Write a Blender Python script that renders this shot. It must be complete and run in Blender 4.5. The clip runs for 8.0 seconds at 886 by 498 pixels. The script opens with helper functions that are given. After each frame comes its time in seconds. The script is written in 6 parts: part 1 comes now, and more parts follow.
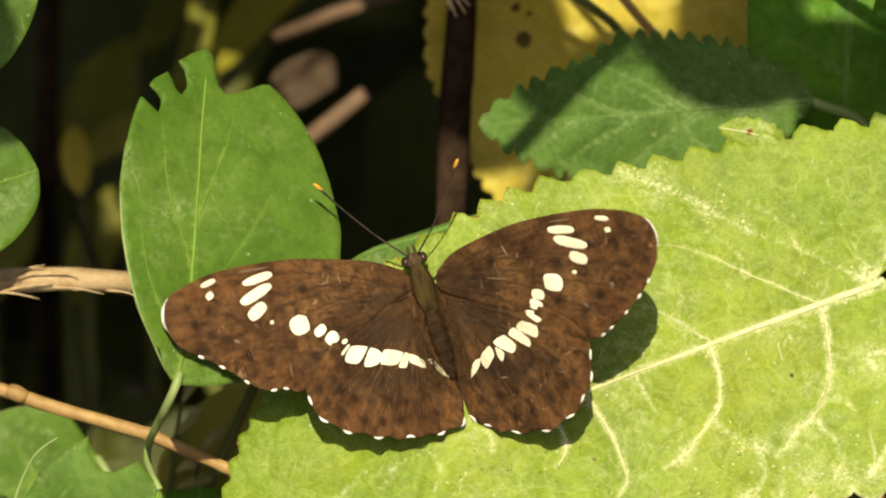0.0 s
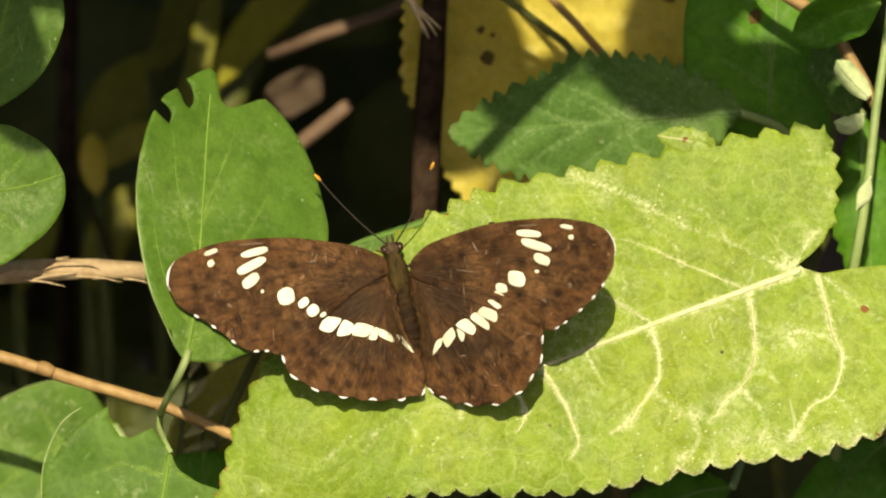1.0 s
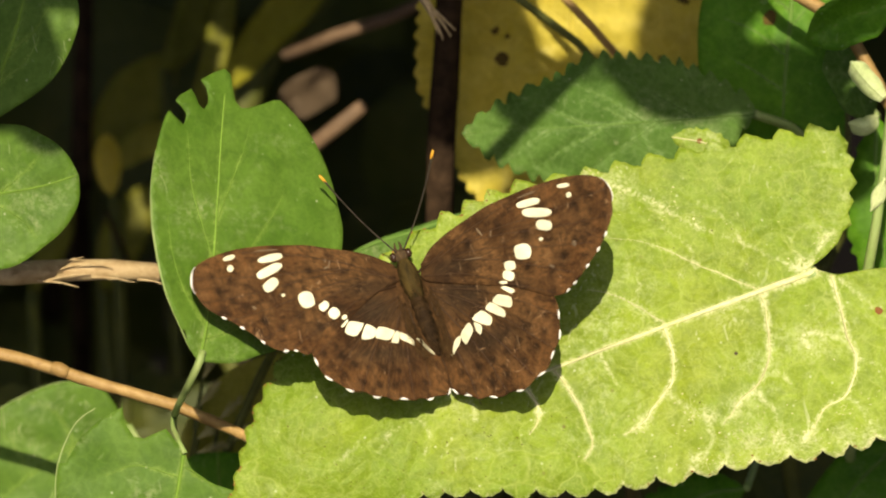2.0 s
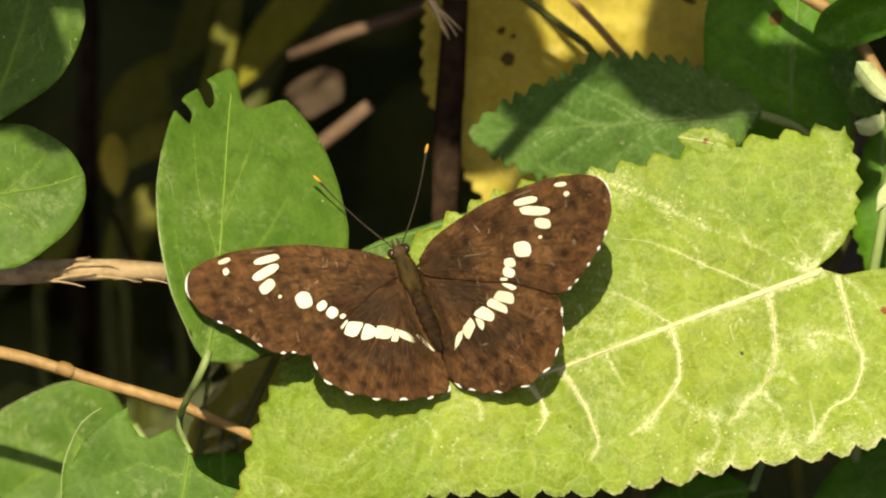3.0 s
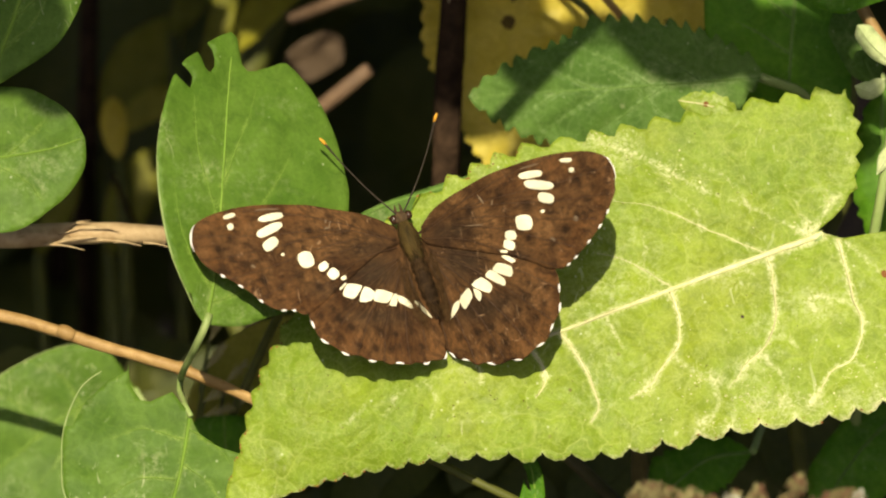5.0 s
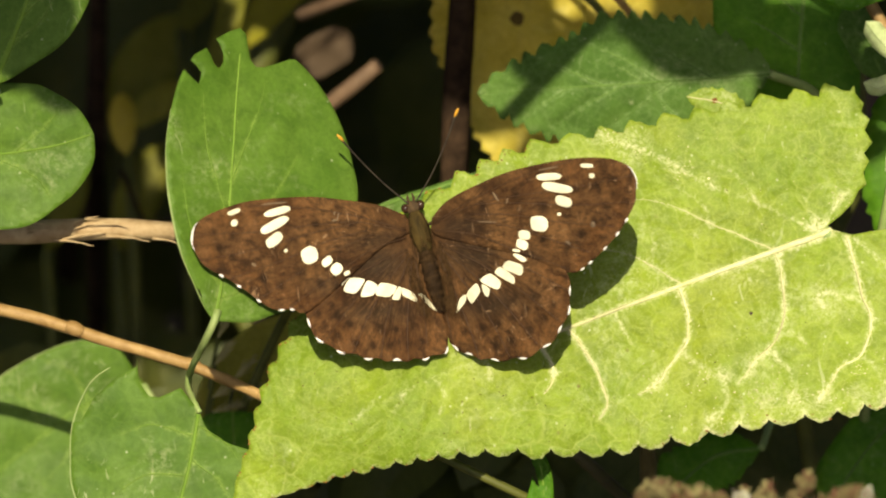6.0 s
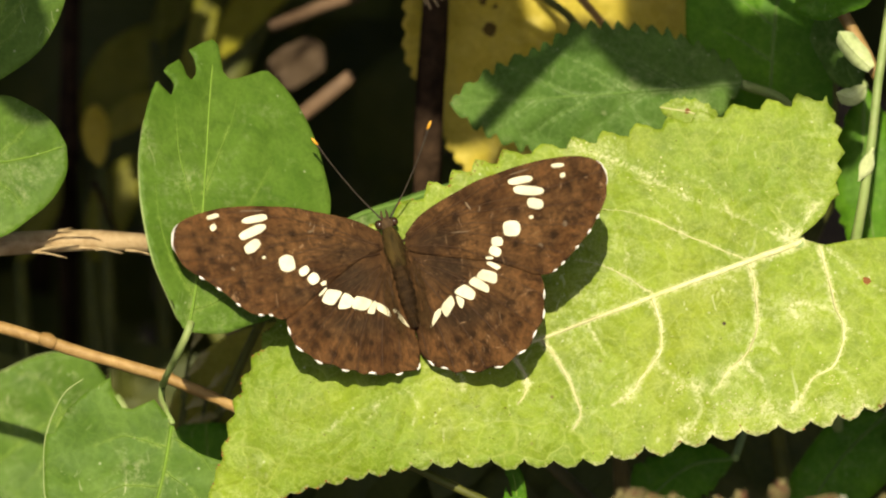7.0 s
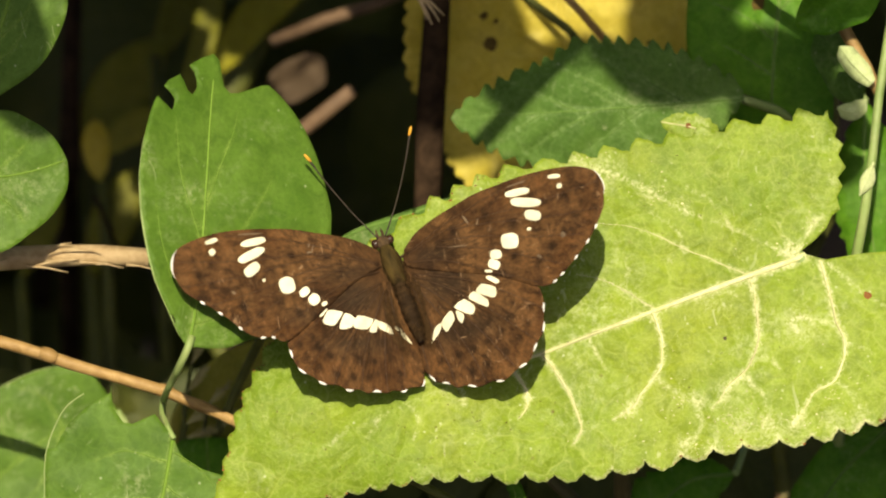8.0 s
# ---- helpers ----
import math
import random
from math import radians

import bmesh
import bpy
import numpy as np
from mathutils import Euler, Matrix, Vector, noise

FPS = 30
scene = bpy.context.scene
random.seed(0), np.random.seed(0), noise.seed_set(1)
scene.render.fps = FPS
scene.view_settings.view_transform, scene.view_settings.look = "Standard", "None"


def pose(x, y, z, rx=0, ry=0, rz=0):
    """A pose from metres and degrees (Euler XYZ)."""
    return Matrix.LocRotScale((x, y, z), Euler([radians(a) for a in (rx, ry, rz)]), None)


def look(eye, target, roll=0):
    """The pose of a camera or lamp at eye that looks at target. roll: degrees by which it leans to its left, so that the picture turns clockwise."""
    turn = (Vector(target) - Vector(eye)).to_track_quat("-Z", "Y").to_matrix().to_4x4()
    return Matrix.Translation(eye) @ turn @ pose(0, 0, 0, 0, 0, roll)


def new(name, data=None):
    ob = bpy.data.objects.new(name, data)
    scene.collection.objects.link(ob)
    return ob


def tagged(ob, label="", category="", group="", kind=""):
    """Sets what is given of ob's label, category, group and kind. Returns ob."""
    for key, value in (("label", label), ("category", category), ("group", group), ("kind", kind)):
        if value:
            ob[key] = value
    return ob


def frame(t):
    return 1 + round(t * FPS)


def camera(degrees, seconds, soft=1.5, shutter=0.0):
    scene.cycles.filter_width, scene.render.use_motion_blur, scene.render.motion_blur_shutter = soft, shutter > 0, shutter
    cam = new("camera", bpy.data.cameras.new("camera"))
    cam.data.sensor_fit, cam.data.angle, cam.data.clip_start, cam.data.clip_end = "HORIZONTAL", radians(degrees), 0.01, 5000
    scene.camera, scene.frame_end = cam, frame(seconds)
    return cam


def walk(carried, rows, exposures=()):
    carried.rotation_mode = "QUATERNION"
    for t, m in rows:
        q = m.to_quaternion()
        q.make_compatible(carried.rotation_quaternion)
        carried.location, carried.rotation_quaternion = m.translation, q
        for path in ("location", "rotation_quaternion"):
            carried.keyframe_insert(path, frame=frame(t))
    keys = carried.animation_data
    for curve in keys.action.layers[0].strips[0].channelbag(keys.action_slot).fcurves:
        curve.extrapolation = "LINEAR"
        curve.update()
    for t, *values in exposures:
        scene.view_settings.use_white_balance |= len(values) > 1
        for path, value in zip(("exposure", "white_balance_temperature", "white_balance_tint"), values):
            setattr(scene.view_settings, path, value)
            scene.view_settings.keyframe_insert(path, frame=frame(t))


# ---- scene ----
from mathutils import geometry

# ------------------------------------------------------------------ the plan
# Lengths of the plan are in millimetres: u to the right, v up the view, w towards the lens.
MM = 0.001
PITCH = radians(42)
ROOT = Matrix.Translation((0, 0, 0.45)) @ Euler((math.pi / 2 - PITCH, 0, 0)).to_matrix().to_4x4()
REACH = 1.5
LEAF_TILT = -10


def at(u, v, w=0.0):
    return ROOT @ Vector((u * MM, v * MM, w * MM))


def placed(u, v, w, rx=0, ry=0, rz=0):
    return ROOT @ pose(u * MM, v * MM, w * MM, rx, ry, rz)


# ------------------------------------------------------------------ camera
cam = camera(4.129, 8.0, 2.1)
AIM = [
    (0, -0.8, 6.5, 1.146), (0.1, -0.36, 6.2, 1.119), (0.2, 0.33, 6.12, 1.07), (0.3, 0.95, 6.12, 1.038), (0.4, 1.52, 6.2, 1.016),
    (0.5, 1.87, 6.22, 1.004), (0.6, 2.1, 6.17, 1), (0.7, 2.46, 6.1, 1), (0.8, 2.68, 6.03, 1), (0.9, 2.6, 5.92, 1),
    (1, 2.32, 5.67, 1), (1.1, 2.05, 5.28, 1), (1.2, 1.63, 4.93, 1),
    (2.3, 0.56, 7.18, 1), (2.4, 0.6, 8.2, 1), (2.5, 0.41, 8.95, 1), (2.6, 0.15, 9.5, 1), (2.7, 0.1, 9.3, 1), (2.8, -0.1, 8.15, 1),
    (2.9, -0.14, 7.04, 1), (3, -0.15, 5.78, 1), (3.1, -0.03, 4.7, 1), (3.2, 0.05, 3.4, 1), (3.3, 0.0, 2.2, 1), (3.4, 0.0, 0.95, 1),
    (3.5, 0.0, 0.0, 1), (3.6, -0.07, -0.45, 1), (3.7, -0.07, -0.83, 1), (3.8, -0.03, -0.92, 1), (3.9, 0.14, -0.62, 1), (4, 0.33, -0.12, 1),
    (4.1, 0.28, 0.35, 1), (4.2, 0.14, 0.91, 1), (4.3, 0.04, 1.42, 1), (4.4, 0.08, 1.75, 1), (4.5, 0.1, 1.93, 1), (4.6, 0.14, 1.95, 1),
    (4.7, 0.16, 1.88, 1),
    (5.8, -1.74, -0.21, 1), (5.9, -1.6, 0.15, 1), (6, -1.25, 0.85, 1), (6.1, -0.91, 1.45, 1), (6.2, -0.52, 1.95, 1), (6.3, -0.1, 2.23, 1),
    (6.4, 0.38, 2.37, 1), (6.5, 0.77, 2.44, 1), (6.6, 1.08, 2.5, 1), (6.7, 1.34, 2.5, 1), (6.8, 1.57, 2.42, 1), (6.9, 1.82, 2.3, 1),
    (7, 2.05, 2.18, 1), (7.1, 2.02, 2.14, 1), (7.2, 1.93, 2.09, 1), (7.3, 1.93, 2.04, 1), (7.4, 1.9, 2.09, 1), (7.5, 1.82, 2.25, 1),
    (7.6, 1.56, 2.65, 1), (7.7, 1.35, 3.35, 1), (7.8, 1.34, 3.95, 1), (7.9, 1.5, 4.15, 1), (8, 1.95, 3.97, 1)]
walk(cam, [(t, look(at(0, 0, REACH / k / MM), at(u, v))) for t, u, v, k in AIM])

# ------------------------------------------------------------------ light
SUN_UP = radians(18)
SUN_SIDE = radians(-1)
sun_way = (ROOT.to_3x3() @ Vector((math.sin(SUN_SIDE), math.sin(SUN_UP), math.cos(SUN_UP)))).normalized()
sun = new("sun", bpy.data.lights.new("sun", "SUN"))
sun.data.energy, sun.data.angle, sun.data.color = 4.8, radians(0.53), (1.0, 0.88, 0.655)
sun.matrix_world = look(Vector((0, 0, 3)) + sun_way * 3, Vector((0, 0, 3)))
world = bpy.data.worlds.new("sky")
scene.world = world
world.use_nodes = True
sky = world.node_tree.nodes.new("ShaderNodeTexSky")
sky.sky_type, sky.sun_disc = "NISHITA", False
sky.air_density, sky.dust_density, sky.ozone_density = 0.45, 4.0, 0.3
sky.sun_elevation = math.asin(sun_way.z)
sky.sun_rotation = math.atan2(sun_way.x, sun_way.y)
background = world.node_tree.nodes["Background"]
world.node_tree.links.new(sky.outputs[0], background.inputs[0])
background.inputs[1].default_value = 0.062
scene.view_settings.exposure = 0.75


# ------------------------------------------------------------------ materials
class Nodes:
    def __init__(self, name):
        self.mat = bpy.data.materials.new(name)
        self.mat.use_nodes = True
        self.tree = self.mat.node_tree
        self.shader = self.tree.nodes["Principled BSDF"]
        self.out = self.tree.nodes["Material Output"]
        self.coords = self.tree.nodes.new("ShaderNodeTexCoord").outputs["Object"]

    def node(self, kind, inputs=(), operation="", blend_type="", feature=""):
        n = self.tree.nodes.new(kind)
        if operation:
            n.operation = operation
        if blend_type:
            n.blend_type = blend_type
        if feature:
            n.feature = feature
        for key, value in dict(inputs).items():
            if isinstance(value, bpy.types.NodeSocket):
                self.tree.links.new(value, n.inputs[key])
            else:
                n.inputs[key].default_value = value
        return n

    def noise(self, scale, detail=4, rough=0.55, warp=0.0, stretch=None):
        where = self.coords
        if stretch:
            where = self.node("ShaderNodeMapping", {"Vector": where, "Scale": stretch}).outputs[0]
        return self.node("ShaderNodeTexNoise", {"Vector": where, "Scale": scale, "Detail": detail, "Roughness": rough, "Distortion": warp}).outputs["Fac"]

    def cells(self, scale, feature="DISTANCE_TO_EDGE"):
        bent = self.node("ShaderNodeMixRGB", {"Fac": 0.004, "Color1": self.coords,
                         "Color2": self.node("ShaderNodeTexNoise", {"Vector": self.coords, "Scale": scale}).outputs["Color"]})
        return self.node("ShaderNodeTexVoronoi", {"Vector": bent.outputs[0], "Scale": scale}, feature=feature).outputs["Distance"]

    def ramp(self, fac, *stops):
        n = self.node("ShaderNodeValToRGB", {"Fac": fac})
        while len(n.color_ramp.elements) < len(stops):
            n.color_ramp.elements.new(0.5)
        for e, (p, c) in zip(n.color_ramp.elements, stops):
            e.position, e.color = p, (*c, 1) if len(c) == 3 else c
        return n.outputs[0]

    def level(self, fac, low, high, a=0.0, b=1.0):
        return self.node("ShaderNodeMapRange", {"Value": fac, "From Min": low, "From Max": high, "To Min": a, "To Max": b}).outputs[0]

    def mix(self, fac, a, b, blend="MIX"):
        fix = lambda c: c if isinstance(c, bpy.types.NodeSocket) else (*c, 1)
        return self.node("ShaderNodeMixRGB", {"Fac": fac, "Color1": fix(a), "Color2": fix(b)}, blend_type=blend).outputs[0]

    def finish(self, color, rough=0.5, bump=None, strength=0.3, distance=0.0003, metal=0.0, gloss=0.5, through_light=0.0):
        s = self.shader
        fix = color if isinstance(color, bpy.types.NodeSocket) else None
        if fix:
            self.tree.links.new(fix, s.inputs["Base Color"])
        else:
            s.inputs["Base Color"].default_value = (*color, 1)
        if isinstance(rough, bpy.types.NodeSocket):
            self.tree.links.new(rough, s.inputs["Roughness"])
        else:
            s.inputs["Roughness"].default_value = rough
        s.inputs["Metallic"].default_value = metal
        s.inputs["Specular IOR Level"].default_value = gloss
        if bump:
            b = self.node("ShaderNodeBump", {"Height": bump, "Strength": strength, "Distance": distance})
            self.tree.links.new(b.outputs[0], s.inputs["Normal"])
        if through_light:
            glow = self.mix(1.0, fix, (2.2, 2.2, 1.6), "MULTIPLY")
            t = self.node("ShaderNodeBsdfTranslucent", {"Color": glow})
            m = self.node("ShaderNodeMixShader", {0: through_light, 1: s.outputs[0], 2: t.outputs[0]})
            self.tree.links.new(m.outputs[0], self.out.inputs[0])
        return self.mat


def leaf_material(name, low, high, vein, dust=0.0, cell=260, rough=0.55, specks=0.0, yellow=0.0, through_light=0.25, gloss=0.22, relief_size=0.25, net_size=0.22, pale=None):
    """Leaf skin: two greens in blotches, a net of fine veins, pale dust and scratches, brown specks."""
    n = Nodes(name)
    broad, mid = n.noise(60, 4, 0.6, 0.5), n.noise(330, 4, 0.65, 0.6)
    fine = n.noise(1400, 5, 0.7)
    color = n.mix(n.level(broad, 0.36, 0.64), low, high)
    if yellow:
        color = n.mix(n.level(n.noise(45, 3, 0.6), 0.5, 0.68, 0, yellow), color, (0.31, 0.33, 0.025))
    color = n.mix(n.level(mid, 0.42, 0.7, 0, 0.5), color, tuple(c * 0.55 for c in low))
    color = n.mix(n.level(fine, 0.35, 0.7, 0, 0.35), color, tuple(c * 0.5 for c in low))
    net, small = n.cells(cell), n.cells(cell * 3.3)
    faint = n.level(n.noise(120, 3, 0.6), 0.4, 0.65, 0.15, 1.0)
    color = n.mix(n.node("ShaderNodeMath", {0: n.level(net, 0.0, 0.05, net_size * 1.4, 0.0), 1: faint}, operation="MULTIPLY").outputs[0], color, vein)
    color = n.mix(n.level(small, 0.0, 0.09, net_size, 0.0), color, vein)
    if dust:
        patch = n.node("ShaderNodeMath", {0: n.level(n.noise(70, 4, 0.65), 0.5, 0.68), 1: n.level(n.noise(1100, 5, 0.75), 0.46, 0.64)}, operation="MULTIPLY").outputs[0]
        color = n.mix(n.level(patch, 0, 1, 0, dust), color, (0.52, 0.55, 0.30))
        scratch = n.node("ShaderNodeMath", {0: n.level(n.noise(420, 2, 0.5, 3.0, (1, 0.35, 1)), 0.66, 0.72), 1: n.level(n.noise(90, 3), 0.48, 0.6)}, operation="MULTIPLY").outputs[0]
        color = n.mix(n.level(scratch, 0, 1, 0, dust * 0.9), color, (0.55, 0.57, 0.33))
        grit = n.node("ShaderNodeTexVoronoi", {"Vector": n.coords, "Scale": 420.0}).outputs["Distance"]
        color = n.mix(n.level(grit, 0.04, 0.09, dust * 0.9, 0.0), color, (0.6, 0.62, 0.42))
    if pale:
        mark = n.node("ShaderNodeAttribute")
        mark.attribute_name = "pale"
        mark = mark.outputs["Fac"]
        fray = n.level(n.noise(1200, 6, 0.8, 1.5), 0.38, 0.62, 0.1, 1.4)
        amount = n.node("ShaderNodeMath", {0: mark, 1: fray}, operation="MULTIPLY").outputs[0]
        color = n.mix(n.level(amount, 0.12, 0.75, 0, 0.85), color, pale)
    if specks:
        dots = n.node("ShaderNodeTexVoronoi", {"Vector": n.coords, "Scale": 330.0}).outputs["Distance"]
        rare = n.node("ShaderNodeMath", {0: n.level(dots, 0.05, 0.1, specks, 0.0), 1: n.level(n.noise(140, 2), 0.5, 0.62)}, operation="MULTIPLY").outputs[0]
        color = n.mix(rare, color, (0.10, 0.06, 0.012))
    relief = n.node("ShaderNodeMath", {0: n.level(net, 0, 0.3), 1: n.level(mid, 0.2, 0.8, 0, 1.1)}, operation="ADD").outputs[0]
    relief = n.node("ShaderNodeMath", {0: relief, 1: n.level(fine, 0.2, 0.8, 0, 0.35)}, operation="ADD").outputs[0]
    return n.finish(color, n.level(fine, 0.2, 0.8, rough - 0.1, rough + 0.15), relief, relief_size, 0.00035, gloss=gloss, through_light=through_light)


def bark_material(name, low, high, scale=400, rough=0.75, stretch=(1, 1, 0.15), strength=0.6, gloss=0.3):
    n = Nodes(name)
    grain = n.noise(scale, 6, 0.65, 0.4, stretch)
    stain = n.noise(70, 3)
    color = n.mix(n.level(grain, 0.3, 0.7), low, high)
    color = n.mix(n.level(stain, 0.45, 0.7, 0, 0.6), color, tuple(c * 0.5 for c in low))
    return n.finish(color, rough, grain, strength, 0.0004, gloss=gloss)


big_green = leaf_material("sunlit_leaf", (0.160, 0.245, 0.014), (0.240, 0.325, 0.022), (0.36, 0.41, 0.10), 0.42, 230, 0.5, 0.8, 0.35, relief_size=0.5, net_size=0.26, pale=(0.60, 0.60, 0.34))
vein_cream = bark_material("leaf_vein", (0.42, 0.42, 0.15), (0.60, 0.57, 0.32), 900, 0.55, (1, 1, 1), 0.3)
smooth_green = leaf_material("smooth_leaf", (0.067, 0.140, 0.011), (0.112, 0.200, 0.024), (0.14, 0.235, 0.035), 0.36, 120, 0.55, 0.0, 0.0, gloss=0.17, relief_size=0.22, net_size=0.12, pale=(0.19, 0.28, 0.05))
smooth_vein = bark_material("smooth_leaf_vein", (0.10, 0.185, 0.018), (0.14, 0.225, 0.032), 700, 0.6, (1, 1, 1), 0.2, 0.08)
blue_green = leaf_material("bluish_leaf", (0.066, 0.134, 0.021), (0.104, 0.188, 0.033), (0.15, 0.23, 0.07), 0.25, 170, 0.6, gloss=0.08, relief_size=0.6, pale=(0.21, 0.29, 0.12))
blue_vein = bark_material("bluish_leaf_vein", (0.085, 0.165, 0.026), (0.125, 0.205, 0.046), 700, 0.6, (1, 1, 1), 0.2, 0.06)
deep_green = leaf_material("deep_leaf", (0.050, 0.145, 0.005), (0.088, 0.215, 0.008), (0.13, 0.24, 0.025), 0.12, 150, 0.5, gloss=0.1, pale=(0.15, 0.26, 0.05))
olive_leaf = leaf_material("olive_leaf", (0.12, 0.125, 0.010), (0.18, 0.175, 0.016), (0.20, 0.19, 0.035), 0.0, 200, 0.6)
sallow_leaf = leaf_material("sallow_leaf", (0.21, 0.20, 0.02), (0.29, 0.27, 0.03), (0.32, 0.29, 0.06), 0.0, 200, 0.6)
olive_pale = leaf_material("pale_olive_leaf", (0.28, 0.265, 0.018), (0.37, 0.34, 0.028), (0.38, 0.35, 0.05), 0.0, 200, 0.6)
yellow_leaf = leaf_material("yellow_leaf", (0.42, 0.34, 0.030), (0.54, 0.46, 0.080), (0.47, 0.40, 0.09), 0.0, 200, 0.5, 0.5)
# green kept dark, so that deep shade is partly in the colour
shade_green = leaf_material("shaded_thicket_leaf", (0.04, 0.055, 0.008), (0.075, 0.08, 0.012), (0.085, 0.09, 0.02), 0.0, 150, 0.5)
petiole_green = bark_material("petiole", (0.16, 0.24, 0.06), (0.25, 0.30, 0.11), 500, 0.5)
twig_brown = bark_material("brown_twig", (0.21, 0.12, 0.034), (0.37, 0.245, 0.09), 500, 0.6)
straw = bark_material("dry_straw", (0.30, 0.20, 0.09), (0.52, 0.40, 0.22), 600, 0.7)
dark_bark = bark_material("dark_bark", (0.008, 0.005, 0.003), (0.048, 0.029, 0.016), 420, 0.9, gloss=0.06)
dead_brown = bark_material("dead_leaf", (0.040, 0.025, 0.012), (0.068, 0.045, 0.024), 500, 0.8)
woolly_white = bark_material("pale_wool", (0.38, 0.39, 0.28), (0.55, 0.55, 0.42), 900, 0.9, (1, 1, 1))
olive_straw = bark_material("olive_straw", (0.26, 0.235, 0.085), (0.46, 0.41, 0.18), 600, 0.85, (1, 1, 1))
tuft_olive = bark_material("tuft_olive", (0.14, 0.125, 0.045), (0.26, 0.225, 0.095), 600, 0.85, (1, 1, 1))
rusty_husk = bark_material("rusty_husk", (0.07, 0.03, 0.014), (0.13, 0.06, 0.03), 600, 0.85, (1, 1, 1))
straw_dark = bark_material("seed_husk", (0.075, 0.058, 0.022), (0.17, 0.135, 0.05), 600, 0.85, (1, 1, 1))
pink_straw = bark_material("pinkish_straw", (0.11, 0.066, 0.036), (0.18, 0.115, 0.066), 500, 0.7)
dull_green = bark_material("dull_stem", (0.05, 0.058, 0.008), (0.09, 0.095, 0.014), 400, 0.6)
olive_bark = bark_material("olive_stalk", (0.06, 0.05, 0.014), (0.11, 0.09, 0.03), 400, 0.6)
rust_spot = bark_material("rust_spot", (0.15, 0.06, 0.018), (0.22, 0.10, 0.03), 700, 0.8, (1, 1, 1), 0.2, 0.1)
blotch = bark_material("leaf_blotch", (0.055, 0.036, 0.008), (0.10, 0.07, 0.015), 700, 0.8, (1, 1, 1), 0.2, 0.1)
pale_green = leaf_material("pale_curled_leaf", (0.42, 0.50, 0.22), (0.56, 0.61, 0.34), (0.6, 0.64, 0.4), 0.0, 200, 0.5)


def soil_material():
    n = Nodes("leaf_litter_soil")
    a, b = n.noise(9, 6, 0.7), n.noise(160, 5, 0.7)
    color = n.mix(n.level(a, 0.35, 0.65), (0.022, 0.016, 0.010), (0.05, 0.036, 0.02))
    color = n.mix(n.level(b, 0.45, 0.7, 0, 0.7), color, (0.075, 0.055, 0.03))
    return n.finish(color, 0.95, b, 0.8, 0.004, gloss=0.2)


soil = soil_material()


def wing_material():
    """Scales: warm brown in soft blotches, blacker towards the root, redder near the rim, with dark spots, veins and pale scratches."""
    n = Nodes("wing_scales")

    def mark(key):
        a = n.node("ShaderNodeAttribute")
        a.attribute_name = key
        return a.outputs["Fac"]

    broad, fine = n.noise(170, 4, 0.6, 0.6), n.noise(1700, 6, 0.75)
    color = n.mix(n.level(broad, 0.38, 0.62), (0.040, 0.0180, 0.0062), (0.134, 0.067, 0.0230))
    patch = n.node("ShaderNodeMath", {0: mark("red"), 1: n.level(n.noise(260, 3, 0.6, 0.8), 0.35, 0.65, 0.15, 1.0)}, operation="MULTIPLY").outputs[0]
    color = n.mix(n.level(patch, 0.0, 1.0, 0, 0.75), color, (0.112, 0.049, 0.0145))
    color = n.mix(n.level(n.noise(110, 3, 0.55), 0.54, 0.68, 0, 0.6), color, (0.120, 0.058, 0.020))
    color = n.mix(n.level(mark("smoke"), 0.05, 0.9, 0, 0.8), color, (0.024, 0.0175, 0.010))
    color = n.mix(n.level(n.noise(420, 4, 0.65, 0.8), 0.50, 0.66, 0, 0.75), color, (0.018, 0.009, 0.004))
    split = n.node("ShaderNodeSeparateXYZ", {0: n.coords}).outputs
    turn = n.node("ShaderNodeMath", {0: split[1], 1: n.node("ShaderNodeMath", {0: split[0]}, operation="ABSOLUTE").outputs[0]}, operation="ARCTAN2").outputs[0]
    far = n.node("ShaderNodeVectorMath", {0: n.coords}, operation="LENGTH").outputs["Value"]
    fan = n.node("ShaderNodeCombineXYZ", {0: turn, 1: n.level(far, 0, 0.03, 0, 0.5), 2: split[0]}).outputs[0]
    rays = n.node("ShaderNodeTexNoise", {"Vector": fan, "Scale": 30.0, "Detail": 5.0, "Roughness": 0.7}).outputs["Fac"]
    color = n.mix(n.level(rays, 0.5, 0.64, 0, 0.65), color, (0.022, 0.0115, 0.005))
    color = n.mix(n.level(rays, 0.46, 0.30, 0, 0.5), color, (0.150, 0.078, 0.030))
    color = n.mix(n.level(mark("vein"), 0.25, 1.0, 0, 0.5), color, (0.026, 0.012, 0.005))
    color = n.mix(n.level(n.node("ShaderNodeMath", {0: mark("dark"), 1: n.level(n.noise(700, 4, 0.7), 0.3, 0.6, 0.35, 1.1)}, operation="MULTIPLY").outputs[0], 0.1, 0.8, 0, 0.75), color, (0.011, 0.006, 0.003))
    color = n.mix(n.level(fine, 0.4, 0.72, 0, 0.55), color, (0.015, 0.0075, 0.003))
    for grain, low in (((1.0, 0.22, 1.0), 0.64), ((0.3, 1.0, 1.0), 0.66)):
        scratch = n.noise(900, 3, 0.6, 2.5, grain)
        where = n.node("ShaderNodeMath", {0: n.level(scratch, low, low + 0.06), 1: n.level(n.noise(200, 3), 0.42, 0.6)}, operation="MULTIPLY").outputs[0]
        color = n.mix(n.level(where, 0, 1, 0, 0.6), color, (0.30, 0.19, 0.10))
    return n.finish(color, 0.75, fine, 0.9, 0.0002, gloss=0.1)


